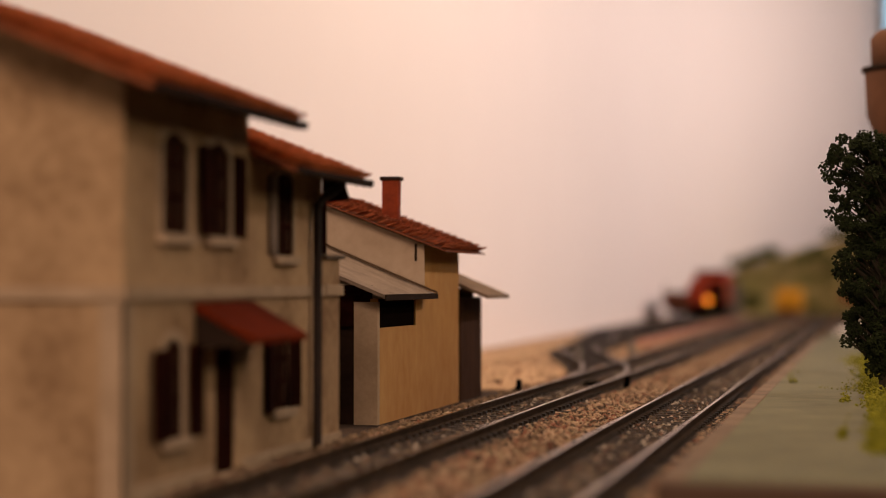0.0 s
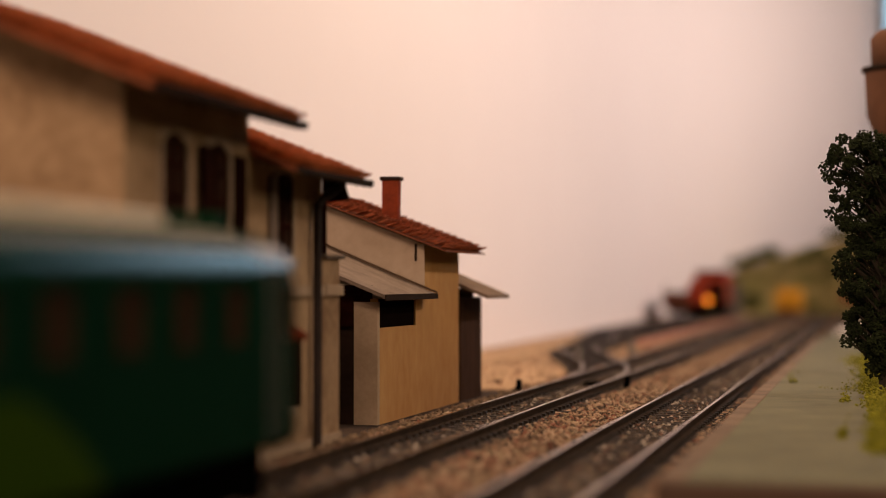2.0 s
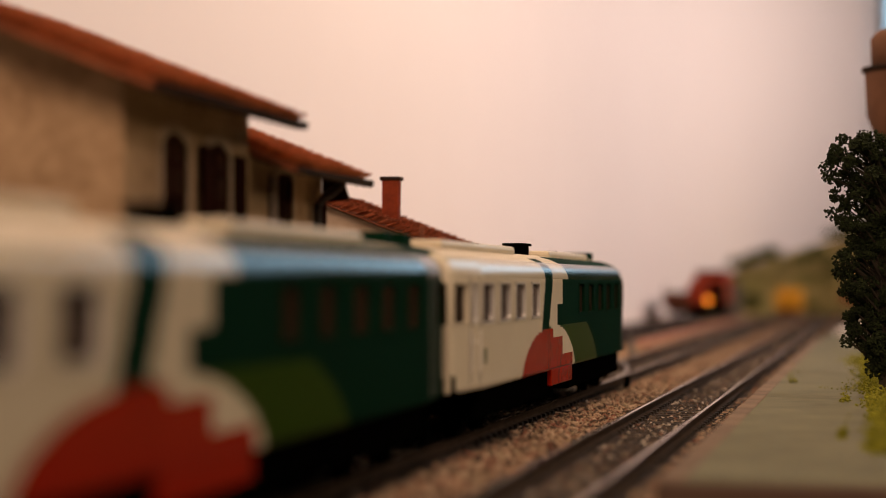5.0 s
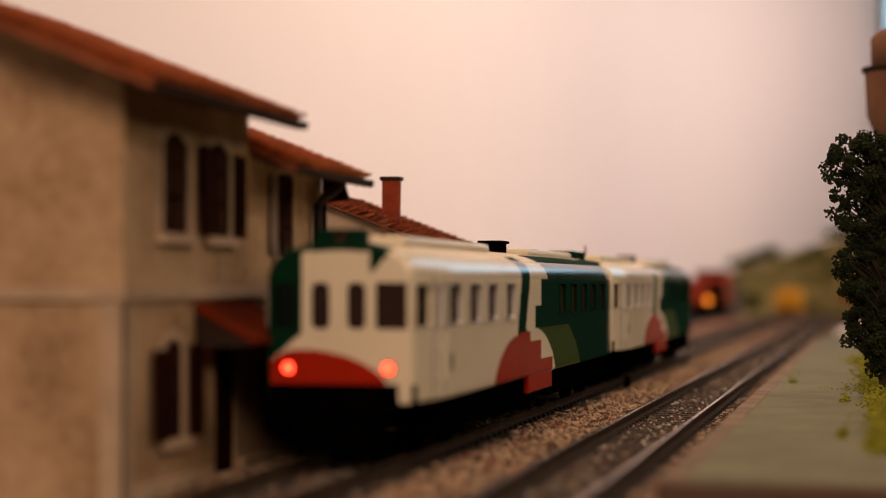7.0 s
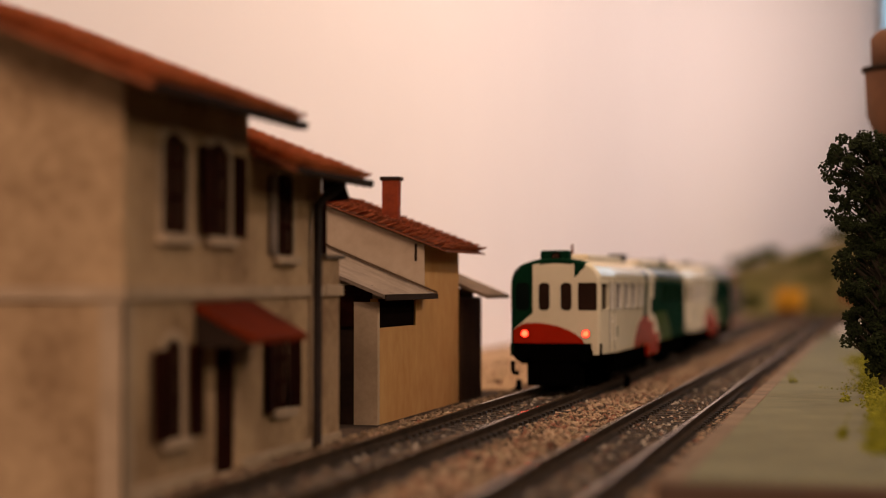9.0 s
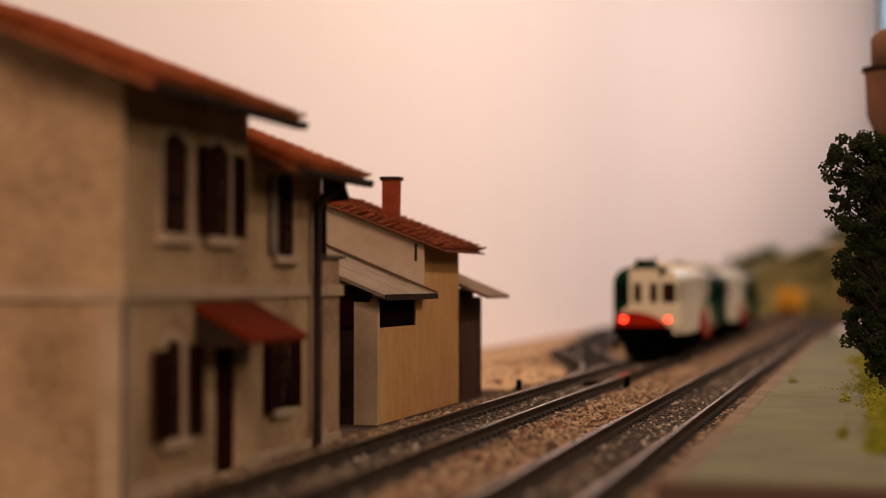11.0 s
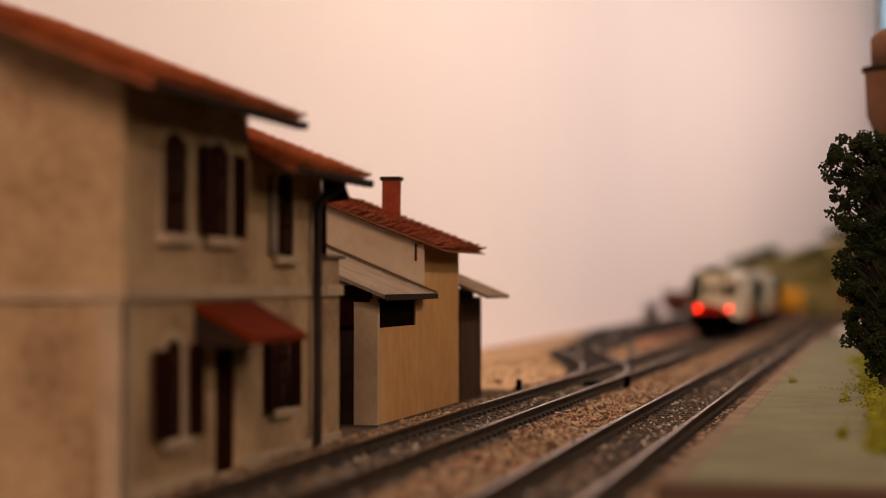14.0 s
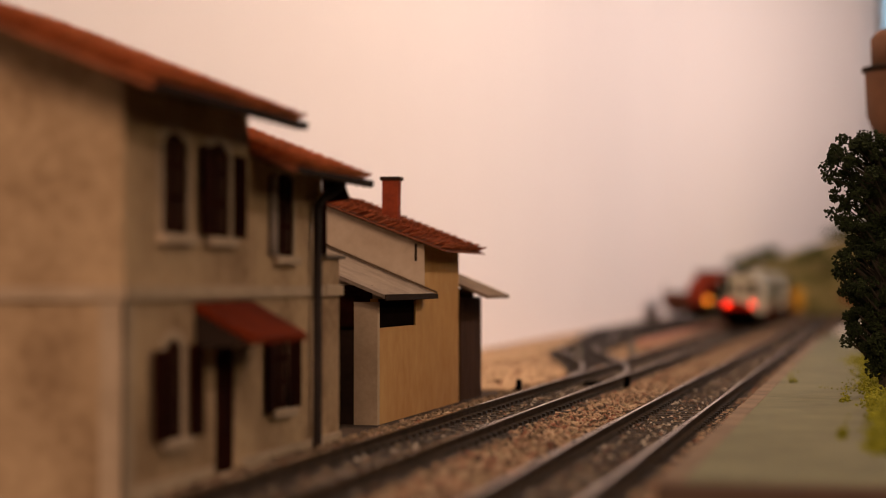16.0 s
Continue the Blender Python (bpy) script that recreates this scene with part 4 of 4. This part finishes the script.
def railcar():
    c = thing("railcar", (0, 0, 0), "cream and dark green diesel railcar with red flashes", "railcar", "coupled railcars")
    body = part("body", railcar_body(), [CREAM, GREEN, LIME, RED, CREAM_ROOF, GREEN_ROOF], c, "cream, green and red painted body shell")
    for a, b in SIDE_WINDOWS:
        for s in (-1, 1):
            xa, xb = s * 16.5 * taper(a), s * 16.5 * taper(b)
            w = bmesh.new()
            pts = [(xa, a, WZ0), (xb, b, WZ0), (xb, b, WZ1), (xa, a, WZ1)]
            ring(w, pts, 0.5, 0.22, (s, 0, 0), 0.8)
            f = part("window_frame", w, (FRAME if a > 12 else CREAM) if a < 110 else GREEN, body)
            g = bmesh.new()
            quad(g, [(x - s * 0.55, y, z) for x, y, z in pts])
            quad(g, [(x - s * 0.75, y, z) for x, y, z in pts])
            part("pane", g, GLASS if a > 12 else END_GLASS, body)
    for y, o in ((0.0, -1), (LENGTH, 1)):
        for a, b in END_WINDOWS:
            w = bmesh.new()
            pts = [(a, y, WZ0), (b, y, WZ0), (b, y, WZ1), (a, y, WZ1)]
            ring(w, pts, 0.12, 0.05, (0, o, 0), 0.55 if a > 6 else 1.3)
            part("window_frame", w, CREAM if y == 0 and a > -7 else GREEN, body)
            g = bmesh.new()
            quad(g, [(x, yy - o * 0.5, z) for x, yy, z in pts])
            part("pane", g, GREEN_REFLECTION_GLASS if a < -7 else END_GLASS, body)
    # door outlines on the sides
    for y in (12.8, 20.2, LENGTH - 20.2, LENGTH - 12.8):
        for s in (-1, 1):
            x = s * 16.5 * taper(y)
            boxes("door_seam", [(min(x, x + s * 0.12), max(x, x + s * 0.12), y - 0.18, y + 0.18, 12, 35)], GREYP, body)
    for s in (-1, 1):
        x = s * 16.5 * taper(24.5)
        boxes("emblem", [(min(x, x + s * 0.08), max(x, x + s * 0.08), 23.5, 26.0, 16.2, 19.6)], LIME, body, 0, "small green emblem")
    for y in (13.4, 19.6):
        for s in (-1, 1):
            x = s * (16.5 * taper(y) + 0.35)
            bm = bmesh.new()
            tube(bm, (x, y, 15.0), (x, y, 23.6), 0.22, n=6)
            for z in (15.2, 23.4):
                tube(bm, (x, y, z), (x - s * 0.5, y, z), 0.2, n=6)
            part("handrail", bm, FRAME, body, "thin bright metal handrail")
    for s in (-1, 1):
        x = s * 16.5 * taper(17)
        boxes("door_handle", [(min(x, x + s * 0.4), max(x, x + s * 0.4), 15.2, 17.0, 21.0, 21.6)], FRAME, body)
    # floor and partitions, the dark inside put into their near-black colour
    boxes("floor_plate", [(-13.5, 13.5, 1.0, LENGTH - 1.0, 14.8, 15.6)], BLACK, c)
    boxes("seat_row", [(-12, 12, 20 + k * 11.5, 23 + k * 11.5, 15.6, 25.5) for k in range(20)], INSIDE_SHADE, c)
    # roof gear
    boxes("roof_fairing", [(-7.5, 7.5, 22, 112, 40.4, 43.0)], CREAM, c, 1.0, "cream raised roof fairing")
    boxes("roof_fairing", [(-7.5, 7.5, 168, 246, 40.4, 42.8)], CREAM, c, 1.0, "cream raised roof fairing")
    boxes("exhaust_box", [(-2.6, 2.6, 152, 162, 41.0, 44.4)], BLACK, c, 0.4, "black roof exhaust")
    boxes("exhaust_lid", [(-3.2, 3.2, 151, 163, 44.0, 44.7)], BLACK, c, 0.2)
    boxes("roof_horn", [(-1.5, 1.5, 214, 222, 42.0, 43.4)], BLACK, c, 0.3)
    bm = bmesh.new()
    tube(bm, (0.5, 33, 41), (0.5, 33, 46.4), 0.5, 0.35, 8)
    part("aerial", bm, WAGON, c, "short brown roof aerial")
    for y, o in ((1.2, -1), (LENGTH - 1.2, 1)):
        h = boxes("headlamp_box", [(-5.0, 4.2, min(y, y - o * 6), max(y, y - o * 6), 40.0, 43.9)], GREEN, c, 0.6, "dark green roof headlamp box")
        bm = bmesh.new()
        tube(bm, (0, y - o * 0.1, 42.0), (0, y + o * 0.35, 42.0), 1.5, n=16)
        part("headlamp_rim", bm, BLACK, h)
        bm = bmesh.new()
        tube(bm, (0, y + o * 0.3, 42.0), (0, y + o * 0.5, 42.0), 1.05, n=16)
        part("headlamp_glass", bm, GLASS, h)
    # tail lamps
    for x in (-9.7, 9.7):
        bm = bmesh.new()
        tube(bm, (x, -0.5, 17.6), (x, 0.3, 17.6), 1.35, n=16)
        lamp = part("tail_lamp", bm, RED, c, "round red tail lamp housing")
        bm = bmesh.new()
        tube(bm, (x, -0.7, 17.6), (x, -0.5, 17.6), 0.95, n=16)
        part("lens", bm, TAIL, lamp, "lit red lens")
    # underframe
    boxes("underframe", [(-14.5, 14.5, 0.6, LENGTH - 0.6, 10.5, 14.6)], BLACK, c, 0.2, "black underframe")
    boxes("equipment_box", [(-14, 14, 70, 92, 3.5, 10.6)], BLACK, c, 0.5)
    boxes("equipment_box", [(-14, 14, 98, 134, 3.0, 10.6)], BLACK, c, 0.5)
    boxes("equipment_box", [(-13, 13, 168, 205, 3.5, 10.6)], BLACK, c, 0.5)
    boxes("red_skirt", [(13.5, 16.4, 116, 152, 6.8, 11.2)], RED, c, 0.3, "red painted lower skirt panel")
    # right skirts reach lower than the left: added black in place of shade below
    boxes("skirt", [(-15.4, -13.5, 24, 260, 7.0, 11.2), (13.5, 15.4, 24, 115, 4.6, 11.2), (13.5, 15.4, 153, 260, 4.6, 11.2)], BLACK, c)
    for y, o in ((0, -1), (LENGTH, 1)):
        boxes("buffer_beam", [(-11.4, 11.2, min(y + o * 0.8, y), max(y + o * 0.8, y), 8.8, 14.6)], BLACK, c, 0.2)
        boxes("snow_plough", [(-9.0, 9.0, min(y, y - o * 3), max(y, y - o * 3), 1.2, 8.8)], BLACK, c, 0.4)
        for x in (-10, 10):
            bm = bmesh.new()
            tube(bm, (x, y, 11.5), (x, y + o * 4.0, 11.5), 1.0, n=10)
            tube(bm, (x, y + o * 4.0, 11.5), (x, y + o * 4.8, 11.5), 2.6, n=14)
            part("buffer", bm, BLACK, c)
        bm = bmesh.new()
        tube(bm, (-13.6, y, 9), (-13.6, y, 5.5), 0.7, n=6)
        tube(bm, (-13.6, y, 5.5), (-11.8, y + o * 0.6, 5.0), 0.7, n=6)
        tube(bm, (-6, y + o * 1.0, 9), (-6, y + o * 1.6, 4), 0.6, n=6)
        part("brake_hose", bm, BLACK, c)
    for y in (42, LENGTH - 42):
        bogie(c, y)
    return c


REAR = railcar()
FRONT = copy_thing(REAR, pose(0, (LENGTH + GAP) * MM, 0))
for o in FRONT.children:
    # only the last car of the train shows its lamps lit
    if o.name.startswith("tail_lamp"):
        for lens in o.children:
            lens.data = lens.data.copy()
            lens.data.materials[0] = RED
boundary = boxes("gangway", [(-6, 6, LENGTH - 0.5, LENGTH + GAP + 0.2, 13, 35)], BLACK, REAR, 0.4, "black gangway bellows")


# ---- distant things ----
def red_loco():
    l = thing("shunting_locomotive", (T3 - 3, 1985, 0), "red diesel shunting locomotive with a lit amber lamp", "locomotive")
    boxes("body", [(-19, 17, 0, 60, 11, 37)], LOCO_RED, l, 5.0)
    boxes("cab", [(-18, 17, 60, 100, 12, 45)], LOCO_RED, l, 4.0)
    boxes("hood_front", [(2, 17, -0.6, 0.4, 12, 34)], BLACK, l, 0.3)
    boxes("roof", [(-17, 16, 57, 103, 44, 46.5)], WAGON, l, 0.6)
    boxes("chassis", [(-14, 14, -3, 104, 4, 12)], BLACK, l, 0.5)
    for y in (15, 48, 85):
        for x in (-9, 9):
            bm = bmesh.new()
            tube(bm, (x - 1, y, 5.8), (x + 1, y, 5.8), 5.8, n=16)
            part("wheel", bm, BLACK, l)
    bm = bmesh.new()
    tube(bm, (1, -0.8, 16.5), (1, -2.0, 16.5), 3.4, n=16)
    lamp = part("lamp", bm, BLACK, l)
    bm = bmesh.new()
    tube(bm, (1, -2.0, 16.5), (1, -2.4, 16.5), 2.6, n=16)
    part("lens", bm, AMBER, lamp, "lit amber lens")


def low_wagon():
    w = thing("low_wagon", (T3 - 31, 1990, 0), "low brown goods wagon on the siding", "wagon")
    boxes("body", [(-16, 16, 0, 120, 9, 25)], WAGON, w, 0.6)
    boxes("chassis", [(-11, 11, -2, 122, 4, 9)], BLACK, w, 0.3)
    for y in (25, 95):
        for x in (-9, 9):
            bm = bmesh.new()
            tube(bm, (x - 1, y, 5.1), (x + 1, y, 5.1), 5.1, n=16)
            part("wheel", bm, BLACK, w)
    boxes("stake", [(x - 0.6, x + 0.6, y, y + 1.2, 25, 34) for x in (-14,) for y in (4,)], BLACK, w)


def yellow_wagon():
    w = thing("yellow_track_machine", (4, 2215, -4), "yellow track machine at the end of the line", "track machine")
    boxes("body", [(-13, 15, 0, 60, 8, 27)], YELLOW, w, 3.0)
    boxes("cab", [(-13, 15, 60, 90, 8, 31)], YELLOW, w, 2.0)
    boxes("chassis", [(-11, 13, -2, 92, 3, 8)], WAGON, w, 0.4)


red_loco()
low_wagon()
yellow_wagon()


def hill():
    bm = bmesh.new()
    nx, ny = 24, 26
    rows = []
    for j in range(ny):
        y = 2210 + j * 14
        row = []
        for i in range(nx):
            x = -120 + i * 14
            rise = max(0.0, min(1.0, (y - 2310 + max(0, x - 50) * 1.5) / 150))
            up = 47 + 0.30 * (x + 70) if x > -68 else max(0, 47 + (x + 68) * 0.9)
            z = GROUND - 2 + max(0.0, up + 8) * (rise * rise * (3 - 2 * rise)) + 6 * noise.noise((x * 0.03, y * 0.03, 0)) * rise
            row.append(bm.verts.new((x, y, z)))
        rows.append(row)
    for a, b in zip(rows, rows[1:]):
        for i in range(nx - 1):
            bm.faces.new((a[i], a[i + 1], b[i + 1], b[i])).smooth = True
    structure("hillside", bm, HILL, "scrubby ochre-green hillside at the end of the layout", "hill")
    rng = np.random.default_rng(11)
    cs, ss = [], []
    for i in range(30):
        x = rng.uniform(-66, -10) if i < 15 else rng.uniform(15, 190)
        y = rng.uniform(2400, 2440) if i < 22 else rng.uniform(2340, 2420)
        z = 47 + 0.30 * (x + 70) + 7 - (0 if i < 22 else (2440 - y) * 0.35)
        n = 90
        r = rng.uniform(4, 8)
        cs.append(np.stack([rng.normal(x, r, n), rng.normal(y, r, n), rng.normal(z + 2, r * 0.4, n)], 1))
        ss.append(rng.uniform(1.3, 2.6, n))
    # low bushes scattered down the slope
    for i in range(26):
        x, y = rng.uniform(-60, 150), rng.uniform(2330, 2410)
        rise = max(0.0, min(1.0, (y - 2310 + max(0, x - 50) * 1.5) / 150))
        z = GROUND - 2 + (55 + 0.30 * (x + 70)) * rise * rise * (3 - 2 * rise)
        n, r = 50, rng.uniform(3, 6)
        cs.append(np.stack([rng.normal(x, r, n), rng.normal(y, r, n), rng.normal(z + 2, r * 0.35, n)], 1))
        ss.append(rng.uniform(1.0, 2.2, n))
    ob = new("hill_scrub", pebbles("hill_scrub", np.concatenate(cs), np.concatenate(ss), SCRUB, rng))
    tagged(ob, "dark green scrub along the hill's crest", "scrub", kind="stuff")
    h = thing("grey_hut", (-62, 2290, GROUND), "small grey stone hut below the hill", "hut")
    boxes("wall", [(-12, 10, 0, 40, 0, 34)], GREYP, h, 0.5)
    bm = bmesh.new()
    prism(bm, [(-14, 34), (-1, 41), (12, 34)], "y", -3, 43)
    part("roof", bm, GREYP, h)
    w = thing("white_ramp", (82, 1290, GROUND), "pale concrete ramp past the platform's end", "ramp")
    bm = bmesh.new()
    prism(bm, [(-10, 0), (30, 0), (30, 14), (4, 9), (-10, 5)], "y", 0, 180)
    part("slab", bm, mat("pale_concrete", (0.6, 0.55, 0.48), (0.5, 0.45, 0.38), 40, 0.85, 0.2), w)


hill()


def buffer_stop():
    b = thing("buffer_stop", (71, 2200, GROUND), "red wooden buffer stop at the end of the platform track", "buffer stop")
    boxes("beam", [(-9, 9, 0, 4, 18, 28)], LOCO_RED, b, 0.6, "red buffer beam")
    for x in (-7, 5):
        boxes("post", [(x, x + 2, 1, 4, 0, 18)], BLACK, b, 0.2)


buffer_stop()


def right_tree():
    t = thing("tree", (102, 575, 2), "dark green model tree of clumped foliage on bare twigs", "tree")
    rng = np.random.default_rng(21)
    bm = bmesh.new()
    tube(bm, (0, 0, -0.5), (-0.5, 0, 30), 2.6, 1.8, 10)
    tube(bm, (-0.5, 0, 30), (0.5, 1, 66), 1.8, 0.8, 8)
    part("trunk", bm, BARK, t)
    # limbs end in clumps; the crown is widest near its top, with waists below
    ends = []
    for z, reach in ((71, 13), (69, 15), (66, 16), (63, 16), (60, 15.5), (57, 15), (54, 13), (50, 15), (47, 11), (44, 10), (41, 11), (38, 13), (35, 14), (32, 12), (29, 12.5), (26, 10), (23, 11.5), (20, 11.5), (17, 11), (14, 9), (11, 5), (8, 4)):
        for k in range(16):
            a = rng.uniform(0, 2 * math.pi) if k > 3 else math.pi + rng.uniform(-0.6, 0.6)
            d = reach * rng.uniform(0.25, 1.0) if k else reach
            ends.append((d * math.cos(a), d * math.sin(a) * 0.8, z + rng.uniform(-2, 2)))
    bm = bmesh.new()
    for e in ends:
        root = (0, 0, max(6, e[2] - 9))
        tube(bm, root, e, 0.5, 0.16, 5)
    part("limb", bm, BARK, t)
    cs, ss = [], []
    for e in ends:
        n = 75
        r = rng.uniform(1.4, 2.6)
        p = rng.normal(0, 1, (n, 3))
        p /= np.linalg.norm(p, axis=1)[:, None]
        p *= rng.uniform(0.2, 1.0, (n, 1)) ** 0.5 * r * rng.uniform(0.8, 1.3, (1, 3))
        cs.append(p + np.array(e))
        ss.append(rng.uniform(0.22, 0.62, n))
    ob = new("crown", pebbles("crown", np.concatenate(cs), np.concatenate(ss), LEAF, rng, 1.0))
    ob.parent = t
    tagged(ob, "crumbly dark green foliage")


right_tree()


def water_tower():
    t = thing("water_tower", (113, 720, 2), "brown railway water tower with a round tank", "water tower")

    def turned(name, prof, m, label=""):
        bm = bmesh.new()
        n = 32
        rings = [[bm.verts.new((r * math.cos(2 * math.pi * k / n), r * math.sin(2 * math.pi * k / n), z)) for k in range(n)] for r, z in prof]
        for a, b in zip(rings, rings[1:]):
            for k in range(n):
                bm.faces.new((a[k], a[(k + 1) % n], b[(k + 1) % n], b[k])).smooth = True
        bm.faces.new(rings[0][::-1])
        bm.faces.new(rings[-1])
        return part(name, bm, m, t, label)
    turned("column", [(9, -1), (8, 70), (8, 78)], TOWER)
    turned("tank", [(8, 78), (14, 82), (17.2, 90), (17.8, 104), (17.8, 105)], TOWER, "round brown tank")
    turned("rim", [(17.8, 105), (18.9, 105.3), (18.9, 106.6), (17.5, 107)], SOFFIT, "dark projecting rim")
    turned("lid", [(15.5, 107), (15.8, 117), (13.5, 119.5), (3, 121)], TOWER, "brown raised lid")


water_tower()


# ---- what moves ----
def motions():
    def gone(t):
        """How far along the line the last car's end stands, in mm: the train slows a little."""
        return -554.0 + 134.5 * t - 0.35 * t * t - 4.0 * math.exp(-((t - 6.95) / 0.45) ** 2)
    steps = [k * 0.5 for k in range(33)]
    for car, ahead in ((REAR, 0.0), (FRONT, LENGTH + GAP)):
        walk(car, [(t, pose(0, (gone(t) + ahead) * MM, 0)) for t in steps])
        for b in car.children:
            if b.name.startswith("bogie"):
                for ob in b.children:
                    if ob.name.startswith("wheelset"):
                        at = ob.location.copy()
                        walk(ob, [(k / 30, Matrix.Translation(at) @ pose(0, 0, 0, -math.degrees((gone(k / 30) - gone(0)) / 5.1))) for k in range(0, 481)])


motions()
